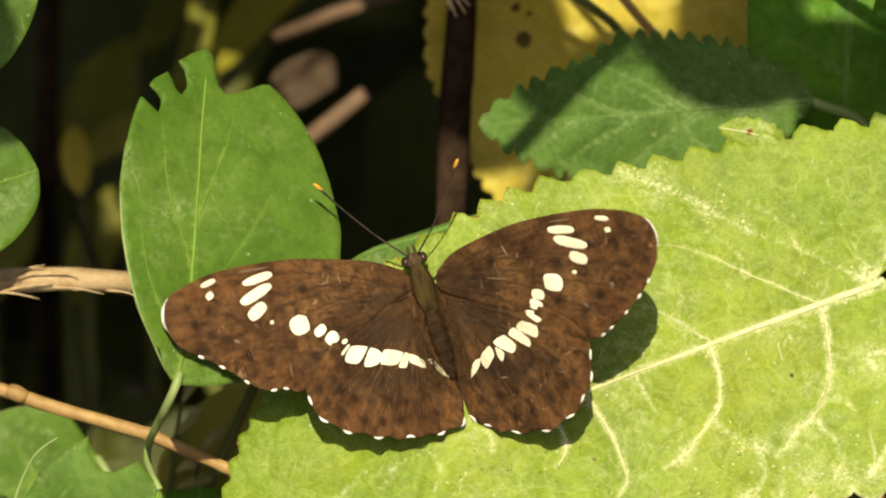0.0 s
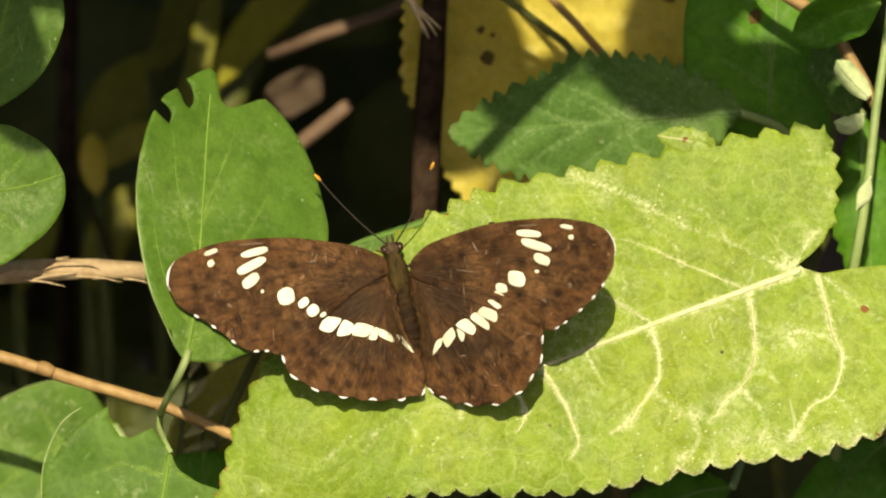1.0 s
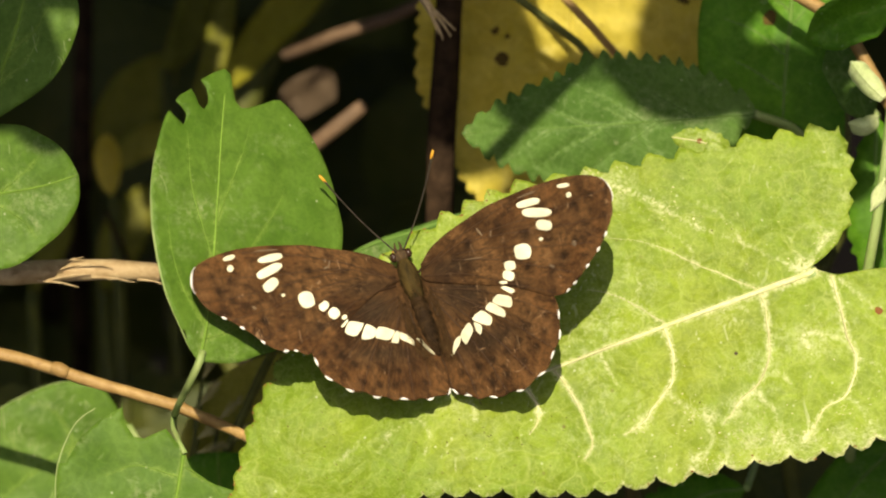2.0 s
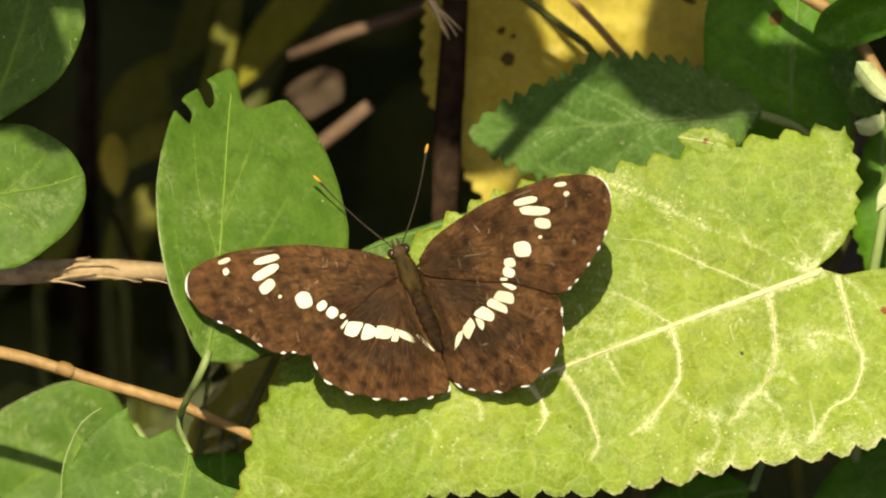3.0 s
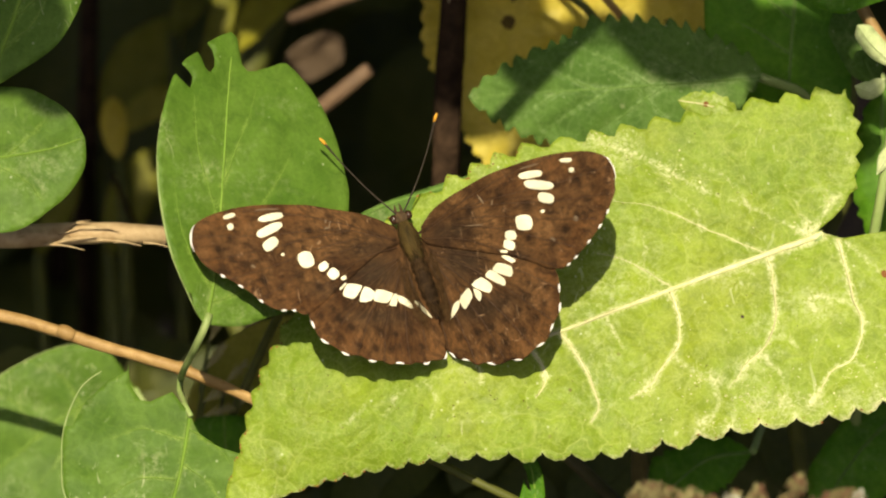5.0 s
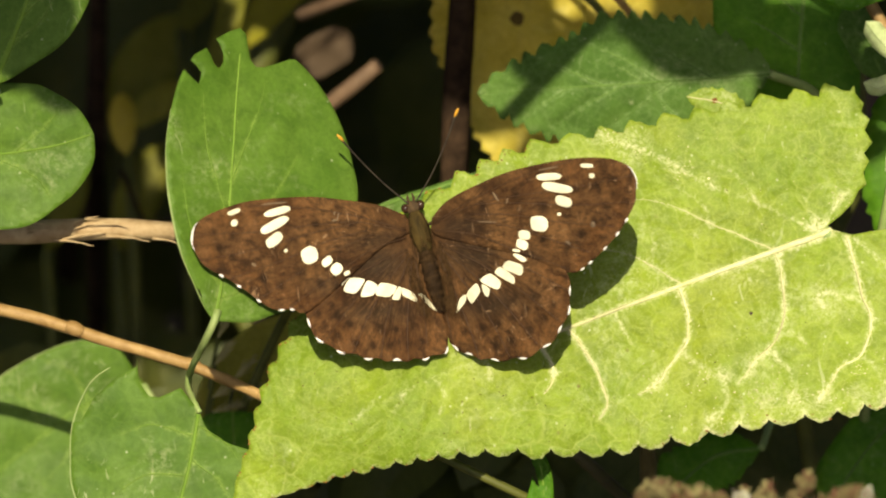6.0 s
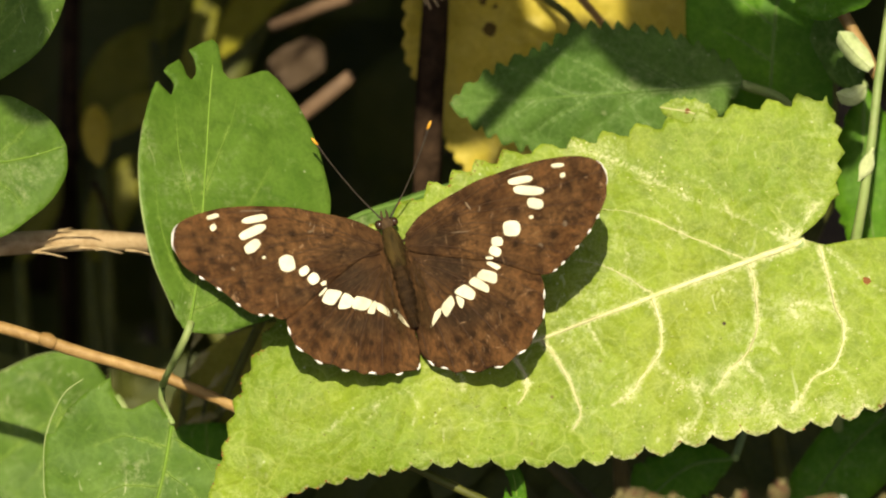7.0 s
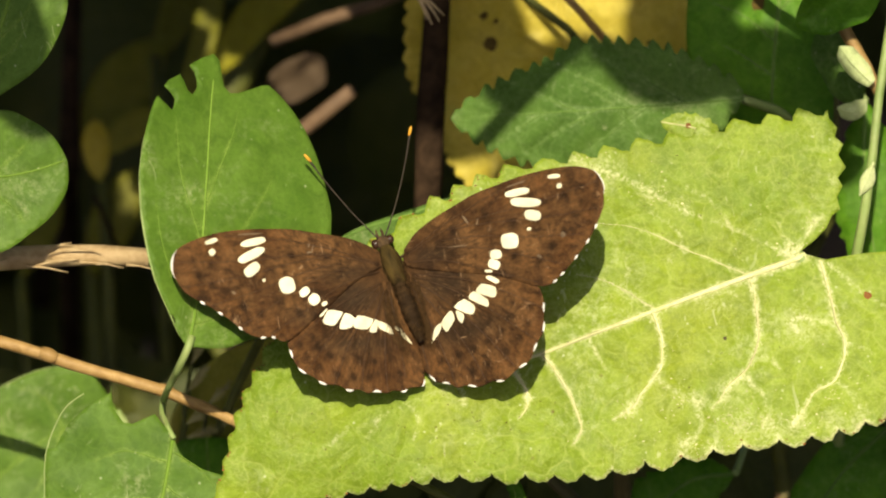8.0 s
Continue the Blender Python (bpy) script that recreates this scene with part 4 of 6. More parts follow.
def make_dry_stalk():
    ob = plant("dry_stalk", "broken straw-coloured dry stalk with frayed fibres", "stalk")
    tube("shaft", [foot(-150, -60), (-119.2, -8.4, -40), (-75.7, 2.9, -18), (-54.7, 2.9, -17), (-43.5, 3.4, -17), (-34.3, 3.0, -17)],
         [(0, 2.2), (0.8, 1.45), (0.93, 1.5), (1, 1.1)], straw, ob, sides=12, count=90, rough=0.35)
    rng = random.Random(5)
    for _ in range(12):
        x = rng.uniform(20, 250)
        y = 397 + rng.uniform(-18, 18)
        to_u = lambda px, py: ((px - 784) / 14.5, (441 - py) / 14.5)
        a, b = to_u(x, y), to_u(x + rng.uniform(40, 90), y + rng.uniform(-16, 12))
        tube("fibre", [(*a, -15.4 + rng.uniform(-0.4, 0.3)), ((a[0] + b[0]) / 2, (a[1] + b[1]) / 2 + 0.2, -15.2), (*b, -15.0 + rng.uniform(-0.8, 0.8))], [(0, 0.2), (1, 0.06)], straw, ob, sides=4, count=8)


make_dry_stalk()


def make_right_stem():
    ob = plant("curled_leaf_stem", "pale green stem with curled, dying leaves", "plant")
    tube("stem", [(59.7, 51.6, -16), (57.2, 32.1, -15), (56.0, 25.1, -14), (54.5, 12.0, -14), (53.0, 3.6, -15), (51.6, -8.3, -25), (51.7, -40.4, -70), foot(55, -40)],
         [(0, 0.5), (0.3, 0.8), (0.5, 0.85), (1, 2)], petiole_green, ob, sides=9, count=70, rough=0.15)
    tube("twig", [(36.1, 47.0, -22), (40.7, 39.8, -20), (49.0, 34.2, -17), (53.0, 28.6, -16), (55.8, 23.1, -15)], [(0, 0.6), (0.5, 0.85), (1, 0.7)], twig_brown, ob, sides=9, count=40, rough=0.25,
         label="brown side twig")
    c = Blade([(56.3, 35.9), (51.4, 34.6), (45.2, 31.4)], [(0, 0), (0.3, 3.4), (0.7, 3.1), (1, 0)], [(0, 0), (0.3, 3.1), (0.7, 2.8), (1, 0)], fold=0.7, wave=1.5, seed=47)
    leaf(ob, c, pose(0, 0, -0.013), deep_green, smooth_vein, [], [], rib=(0.3, 0.12), grid=0.9, label="dark green folded leaf")
    c2 = Blade([(48.7, 31.8), (51.4, 26.3), (53.5, 21.4)], [(0, 0), (0.3, 2.8), (0.7, 2.4), (1, 0)], [(0, 0), (0.3, 2.8), (0.7, 2.6), (1, 0)], fold=0.5, wave=1.5, seed=48)
    leaf(ob, c2, pose(0, 0, -0.022), blue_green, blue_vein, [], [], rib=(0.3, 0.12), grid=0.9)
    p = Blade([(50.8, 28.9), (52.5, 26.6), (54.8, 24.3)], [(0, 0), (0.2, 1.4), (0.6, 1.5), (1, 0.6)], [(0, 0), (0.2, 1.1), (0.6, 1.2), (1, 0.6)], fold=-0.5, wave=1.2, seed=51)
    leaf(ob, p, pose(0, 0, -0.012), pale_green, pale_green, [], [], rib=(0.2, 0.1), grid=0.8, label="pale yellowish curled leaf")
    q = Blade([(50.6, 21.4), (52.5, 20.8), (54.3, 22.3)], [(0, 0), (0.3, 1.2), (0.7, 1.1), (1, 0)], [(0, 0), (0.3, 1.0), (0.7, 1.0), (1, 0)], fold=-0.5, wave=1.0, seed=53)
    leaf(ob, q, pose(0, 0, -0.015), pale_green, pale_green, [], [], rib=(0.2, 0.1), grid=0.8)
    r = Blade([(55.0, 14.6), (54.2, 12.5), (53.2, 10.4)], [(0, 0), (0.5, 1.0), (1, 0)], [(0, 0), (0.5, 0.8), (1, 0)], fold=-0.4, wave=1.0, seed=55)
    leaf(ob, r, pose(0, 0, -0.013), pale_green, pale_green, [], [], rib=(0.2, 0.1), grid=0.8)


make_right_stem()

make_stalk("thin_stalk", "thin dull green stalk crossing the yellow leaf", [(-6.0, 49.8, -44), (5.8, 40.5, -44), (17.9, 31.6, -46), (26.1, 20.7, -50), (30.4, -11.6, -90), foot(40, 160)], [(0, 0.5), (1, 0.9)], dull_green, count=50)
make_stalk("thin_stalk", "thin brown stalk crossing the yellow leaf", [(8.2, 49.7, -43), (12.9, 40.4, -43), (18.2, 34.8, -43), (23.6, 30.3, -45), (29.1, 17.3, -60), (32.8, -19.1, -100), foot(45, 170)], [(0, 0.5), (1, 0.8)], twig_brown, count=50)
make_stalk("dead_stalk", "pinkish-brown dead stalk in the undergrowth", [(-20.2, 31.6, -112), (-12.1, 34.7, -108), (-2.8, 37.6, -105), (8.6, 42.9, -105), (19.0, 37.2, -115), (22.2, 10.6, -130), foot(20, 190)],
           [(0, 0.8), (0.2, 1.0), (1, 1.6)], pink_straw, count=60, rough=0.3)
make_stalk("dead_stalk", "short pinkish-brown broken stalk in the undergrowth", [(-9.9, 24.6, -90), (-16.0, 19.8, -95), (-22.3, 14.4, -98), (-26.0, 0.8, -95), (-24.4, -11.6, -90), (-19.4, -23.4, -95), foot(-15, 110)],
           [(0, 0.95), (0.15, 1.05), (1, 1.5)], pink_straw, count=60, rough=0.3)
make_stalk("dark_stem", "dark brown stem in the undergrowth", [(-48.1, 71.4, -150), (-47.5, 41.0, -150), (-48.1, 12.2, -150), foot(-55, 220)], [(0, 1.3), (1, 2)], dark_bark, rough=0.3, count=40)
make_stalk("olive_stem", "dull olive stem in the undergrowth", [(-6.3, 51.9, -135), (-13.4, 42.8, -135), (-19.1, 37.0, -137), (-24.7, 30.2, -140), (-29.0, 10.6, -140), (-25.8, -11.9, -130), (-16.8, -26.9, -128), foot(-10, 140)], [(0, 2.0), (1, 2.4)], dull_green, rough=0.2, count=40)
make_stalk("low_stalk", "dull green stalk under the broad leaf", [(-15.5, -17.3, -9), (-4.4, -23.1, -6), (4.6, -27.5, -4), (12.2, -31.4, -6), (19.3, -39.1, -20), foot(30, 60)], [(0, 0.5), (0.2, 0.75), (1, 1.2)], dull_green, count=50)
make_stalk("low_stalk", "brownish stalk under the broad leaf", [(8.2, -17.0, -46), (14.3, -23.7, -42), (18.5, -27.0, -40), (24.5, -33.2, -40), foot(36, 50)], [(0, 0.8), (0.2, 1.1), (1, 1.4)], olive_bark, count=40)


def make_low_leaves():
    ob = plant("seedling", "seedling with olive leaf and split lit leaf, shaded", "plant")
    b = Blade([(16.2, -35.1), (21.9, -27.9), (29.8, -21.4)], [(0, 0), (0.3, 4.8), (0.6, 5.2), (1, 0)], [(0, 0), (0.3, 4.1), (0.6, 5.2), (1, 0)], fold=0.1, wave=1.5, seed=91)
    leaf(ob, b, pose(0, 0, -0.060), shade_green, shade_green, [], [], rib=(0.3, 0.1), label="olive leaf coloured dark for the shade")
    c = Blade([(10.5, -33.8), (11.1, -29.0), (10.4, -24.8), (9.0, -22.2)], [(0, 0.8), (0.3, 2.1), (0.6, 1.2), (1, 0)], [(0, 0.8), (0.3, 1.2), (0.6, 1.2), (1, 0)], fold=0.3, wave=1.0, seed=93)
    leaf(ob, c, pose(0, 0, -0.004), deep_green, smooth_vein, [[(9.1, -24.5), (10.0, -25.9), (10.6, -28.3), (10.1, -27.9), (9.3, -25.9)]], [], rib=(0.15, 0.08), grid=0.7, label="split narrow leaf")
    d = Blade([(1.1, -36.6), (6.1, -32.7), (11.4, -31.7)], [(0, 0), (0.4, 2.3), (0.8, 1.8), (1, 0)], [(0, 0), (0.4, 1.7), (0.8, 1.4), (1, 0)], fold=0.2, wave=1.0, seed=95)
    leaf(ob, d, pose(0, 0, -0.034), deep_green, smooth_vein, [], [], rib=(0.2, 0.1), grid=0.9)
    tube("stem", [(10.5, -33.8, -4), (11.3, -38.4, -20), (16.2, -35.1, -60), (15.6, -47.6, -70), foot(20, 40)], [(0, 0.4), (1, 0.9)], dull_green, ob)


make_low_leaves()


def make_olive_blades():
    ob = plant("olive_grass", "dull olive grass blade with a sunlit yellow edge", "grass")
    b = Blade([(-33.8, 1.6), (-31.6, 21.7), (-29.7, 30.6), (-26.7, 44.8)], [(0, 1.4), (0.5, 1.8), (0.8, 1.7), (1, 0)], [(0, 1.4), (0.5, 1.8), (0.8, 1.7), (1, 0)], fold=0.3, wave=1.0, seed=61)
    leaf(ob, b, pose(0, 0, -0.120), olive_leaf, olive_leaf, [], [], rib=(0.3, 0.1), name="blade")
    tube("stem", [(-33.4, 1.9, -120), (-27.1, -5.9, -120), (-24.8, -13.3, -118), (-18.2, -25.2, -118), foot(-12, 130)], [(0, 1.2), (1, 2)], dull_green, ob)
    c = Blade([(-43.0, 13.3), (-43.4, 17.2), (-43.7, 21.5)], [(0, 0), (0.2, 1.4), (0.6, 1.9), (0.9, 1.1), (1, 0)], [(0, 0), (0.2, 1.2), (0.6, 1.7), (0.9, 1.0), (1, 0)], fold=0.2, wave=0.8, seed=63)
    leaf(ob, c, pose(0, 0, -0.118), yellow_leaf, yellow_leaf, [], [], rib=(0.3, 0.1))
    for k, (low, mid, high, half, w, skin) in enumerate((
            ((-28.0, 27.8), (-23.1, 34.6), (-12.6, 45.8), 3.0, -132, olive_pale),
            ((-45.7, 17.1), (-41.2, 25.1), (-35.5, 32.7), 4.4, -150, olive_leaf),
            ((-43.2, 17.4), (-39.3, 20.4), (-34.2, 22.8), 2.2, -140, sallow_leaf),
            ((-44.4, 0.8), (-41.8, 8.4), (-38.4, 15.2), 3.2, -142, olive_leaf),
            ((-54.1, 0.8), (-51.1, 7.6), (-49.6, 15.1), 2.2, -140, olive_leaf),
            ((-36.2, 30.3), (-33.1, 36.4), (-31.6, 44.7), 2.6, -145, olive_leaf))):
        q = Blade([low, mid, high], [(0, 0.5), (0.2, half * 0.75), (0.55, half), (0.85, half * 0.6), (1, 0)], [(0, 0.5), (0.2, half * 0.7), (0.55, half * 0.95), (0.85, half * 0.6), (1, 0)], fold=0.25, wave=1.6, seed=101 + k)
        leaf(ob, q, pose(0, 0, w * MM), skin, skin, [], [], rib=(0.3, 0.1), name="blade")
        tube("stem", [(*low, w), (low[0] + 2, min(-30, low[1] - 12), w), foot(low[0] * 0.8, 150)], [(0, 0.8), (1, 1.5)], dull_green, ob, sides=6)
    tube("petiole", [(-43.7, 11.2, -118), (-40.0, 3.1, -130), (-33.9, 1.6, -122)], 0.35, dark_bark, ob)


make_olive_blades()


def make_dry_leaf(u, v, w, size, turn, seed, label, path, skin):
    ob = plant("dry_leaf", label, "leaf", "dead leaves in the undergrowth")
    b = Blade([(-size, 0), (0, size * 0.1), (size, 0)], [(0, 0), (0.2, size * 0.5), (0.7, size * 0.5), (1, 0)], [(0, 0), (0.3, size * 0.5), (0.8, size * 0.45), (1, 0)], fold=0.75, wave=4.0, seed=seed)
    m = pose(u * MM, v * MM, w * MM, *turn)
    leaf(ob, b, m, skin, skin, [], [], rib=(0.25, 0.1), grid=0.6, name="blade")
    tube("stalk", [tuple(c / MM for c in m @ Vector((-size * MM, 0, 0))), *path], [(0, 0.4), (1, 0.9)], dark_bark, ob)


make_dry_leaf(*(-17.3, 26.7, -118), 5.2, (20, 20, 25), 71, "pinkish-brown dry leaf, curled, on a dark stalk", [(-25.5, 19.4, -115), (-27.0, 1.6, -112), (-24.6, -13.2, -105), (-18.0, -25.0, -105), foot(-12, 120)], dead_brown)


def make_broken_grass():
    ob = plant("broken_grass", "broken dry grass stem with split fibres", "grass")
    tube("stem", [(-5.9, 80.3, -30), (-5.9, 49.4, -34), (-3.0, 39.2, -36), (-0.6, 35.4, -36)], [(0, 0.5), (1, 0.55)], straw, ob, sides=7, count=30)
    for k, (a, b) in enumerate([((-1.0, 35.8, -36), (1.6, 32.5, -35.5)), ((-1.1, 35.5, -35.6), (0.6, 32.1, -35)), ((-0.8, 36.1, -36), (2.2, 33.3, -36.5)), ((-1.3, 36.1, -35.5), (0.0, 32.7, -35))]):
        m = [(p + q) / 2 for p, q in zip(a, b)]
        tube("fibre", [a, (m[0] + 0.2, m[1] - 0.1 * k, m[2]), b], [(0, 0.24), (1, 0.08)], straw, ob, sides=5, count=10)
    tube("root_stem", [(-5.9, 80.3, -30), (-21.7, 148.1, -160), foot(-60, 500)], [(0, 0.5), (1, 1.5)], straw, ob)


make_broken_grass()


def make_shaded_leaf():
    ob = plant("low_herb", "low olive-green herb in the shade of the broad leaf", "plant")
    b = Blade([(-32.3, -22.7), (-23.8, -15.6), (-11.7, -8.5)], [(0, 0), (0.2, 4.8), (0.5, 6.6), (0.8, 4.8), (1, 0)], [(0, 0), (0.2, 4.8), (0.5, 6.2), (0.8, 4.8), (1, 0)], fold=0.08, wave=1.5, seed=81)
    leaf(ob, b, pose(0, 0, -0.048), sallow_leaf, sallow_leaf, [], [[(-23.8, -15.6), (-24.5, -12.0), (-23.1, -9.9)], [(-20.2, -13.5), (-18.1, -15.6), (-15.9, -16.3)]], rib=(0.35, 0.15), vein_size=0.13)
    tube("stem", [(-32.3, -22.7, -48), (-32.4, -32.8, -54), foot(-30, 40)], [(0, 0.6), (1, 1.2)], dull_green, ob)
    c = Blade([(-15.7, 0.2), (-10.1, 5.5), (-1.7, 8.5), (8.1, 11.8)], [(0, 0), (0.3, 0.3), (0.6, 0.5), (1, 0)], [(0, 0), (0.3, 4.1), (0.6, 4.1), (1, 0)], fold=0.1, wave=1.0, seed=83)
    leaf(ob, c, pose(0, 0, -0.020), blue_green, blue_vein, [], [], rib=(0.25, 0.15), label="narrow grey-green leaf with a pale rib")
    tube("petiole", [(-15.7, 0.2, -20), (-21.5, -8.4, -40), (-32.4, -32.7, -50)], 0.6, dull_green, ob)


make_shaded_leaf()


def make_grass_spikes():
    ob = plant("grass_spikes", "fuzzy pale green grass spikes in shade", "grass")
    rng = random.Random(9)
    for px, py, turn in ((345, 700, 35), (350, 640, 55), (345, 725, 15), (385, 665, 45), (355, 590, 62), (395, 715, 50)):
        bm = bmesh.new()
        u, v = (px - 784) / 14.5, (441 - py) / 14.5
        for k in range(26):
            f = k / 25
            a = radians(turn + rng.uniform(-28, 28))
            x, y = u + f * 3.2 * math.cos(radians(turn)), v + f * 3.2 * math.sin(radians(turn))
            r = 2.2 * (1 - 0.5 * f)
            add_tube(bm, [(x, y, -45), (x + r * math.cos(a) * 0.6, y + r * math.sin(a) * 0.6, -44.6), (x + r * math.cos(a), y + r * math.sin(a), -44)], [(0, 0.14), (1, 0.03)], sides=4, count=4)
        part("spike", bm, olive_straw, ob)
        tube("stalk", [(u, v, -45), (u - 2, v - 12, -50), foot(u, 40)], [(0, 0.25), (1, 0.6)], dull_green, ob, sides=5, count=10)


make_grass_spikes()


def make_seed_head():
    ob = plant("seed_head", "brownish seed head with pale woolly tufts", "flower")
    rng = random.Random(12)
    tufts = [bmesh.new(), bmesh.new(), bmesh.new(), bmesh.new()]
    heads = [(rng.uniform(1120, 1690), rng.uniform(852, 985)) for _ in range(290)]
    for k, (px, py) in enumerate(heads):
        if 1338 < px < 1376 and py < 880:
            continue
        py += 13 * math.sin(px * 0.021) + 7 * math.sin(px * 0.07)
        w = rng.uniform(72, 92)
        u, v = (px - 784) / 14.5 * (1 - w / 1500), (441 - py) / 14.5 * (1 - w / 1500)
        size = rng.uniform(0.8, 1.5)
        pick = rng.random()
        kind = 2 if pick < 0.06 else (1 if pick < 0.35 else 0)
        for q in range(26):
            way = Vector((rng.gauss(0, 1), rng.gauss(0, 1), abs(rng.gauss(0, 1)))).normalized()
            c = Vector((u, v, w)) + way * size * rng.uniform(0.5, 1.0)
            r = size * rng.uniform(0.16, 0.34)
            add_ball(tufts[kind if q % 4 else 3], c, (r, r * 0.8, r), turn=(0, 0, rng.uniform(0, 180)), rings=4, segs=6, rough=0.8, seed=k * 31 + q)
            if q % 3 == 0:
                e = c + way * rng.uniform(0.4, 0.9)
                add_tube(tufts[kind], [c, (c + e) / 2, e], [(0, 0.06), (1, 0.02)], sides=3, count=3)
    part("tuft", tufts[0], straw_dark, ob)
    part("tuft", tufts[1], tuft_olive, ob)
    part("tuft", tufts[2], woolly_white, ob)
    part("tuft", tufts[3], rusty_husk, ob)
    for px in (1200, 1290, 1420, 1530, 1590):
        u, v = (px - 784) / 14.5 * 0.945, (441 - 960) / 14.5 * 0.945
        tube("stalk", [(u, v - 1, 82), foot(u, -60)], [(0, 0.7), (1, 1.4)], dull_green, ob)


make_seed_head()


# ------------------------------------------------------------------ undergrowth and the unseen bush that shades it
def add_small_leaf(bm, centre, length, way, normal, bend=0.2, steps=4):
    """A pointed leaf of a few triangles in the plan's millimetres."""
    way = way.normalized()
    side = normal.cross(way).normalized()
    up = way.cross(side).normalized()
    rows = [(k / steps, 0.34 * math.sin(math.pi * (k / steps) ** 0.85) ** 0.8 if 0 < k < steps else 0.0) for k in range(steps + 1)]
    made = []
    for t, w in rows:
        c = centre + way * length * (t - 0.5) - up * bend * length * (t - 0.5) ** 2 * 2
        if w == 0:
            made.append([bm.verts.new(c * MM)])
        else:
            made.append([bm.verts.new((c + side * length * w + up * length * 0.06) * MM), bm.verts.new(c * MM), bm.verts.new((c - side * length * w + up * length * 0.06) * MM)])
    for a, b in zip(made, made[1:]):
        if len(a) == 1:
            bm.faces.new((a[0], b[0], b[1]))
            bm.faces.new((a[0], b[1], b[2]))
        elif len(b) == 1:
            bm.faces.new((a[0], b[0], a[1]))
            bm.faces.new((a[1], b[0], a[2]))
        else:
            bm.faces.new((a[0], b[0], b[1], a[1]))
            bm.faces.new((a[1], b[1], b[2], a[2]))


def make_undergrowth():
    ob = tagged(plant("undergrowth", "dense green undergrowth in deep shade, coloured darker for it", "undergrowth"), kind="stuff")
    rng = random.Random(21)
    bm = bmesh.new()
    for _ in range(900):
        c = Vector((rng.uniform(-190, 190), rng.uniform(-190, 170), rng.uniform(-360, -190)))
        add_small_leaf(bm, c, rng.uniform(22, 45), Vector((rng.uniform(-1, 1), rng.uniform(-1, 0.6), rng.uniform(-0.4, 0.4))), Vector((rng.uniform(-0.5, 0.5), rng.uniform(-0.2, 0.8), 1)))
    for _ in range(340):
        c = Vector((rng.uniform(-90, 90), rng.uniform(-150, -20), rng.uniform(-170, -75)))
        add_small_leaf(bm, c, rng.uniform(18, 34), Vector((rng.uniform(-1, 1), rng.uniform(-1, 0.6), rng.uniform(-0.4, 0.4))), Vector((rng.uniform(-0.5, 0.5), rng.uniform(-0.2, 0.8), 1)))
    for _ in range(110):
        c = Vector((rng.uniform(-12, 60), rng.uniform(-46, -17), rng.uniform(-80, -66)))
        add_small_leaf(bm, c, rng.uniform(11, 20), Vector((rng.uniform(-1, 1), rng.uniform(-1, 0.6), rng.uniform(-0.3, 0.3))), Vector((rng.uniform(-0.4, 0.4), rng.uniform(-0.2, 0.6), 1)))
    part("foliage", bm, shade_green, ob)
    bm = bmesh.new()
    for k in range(14):
        u = -180 + k * 27 + rng.uniform(-8, 8)
        w = rng.uniform(-330, -200)
        add_tube(bm, [(u, rng.uniform(60, 170), w), (u + rng.uniform(-15, 15), -60, w - 20), foot(u, 250 + rng.uniform(-40, 60))], [(0, 1), (1, 3)], sides=6, count=12)
    part("stems", bm, dark_bark, ob)


make_undergrowth()


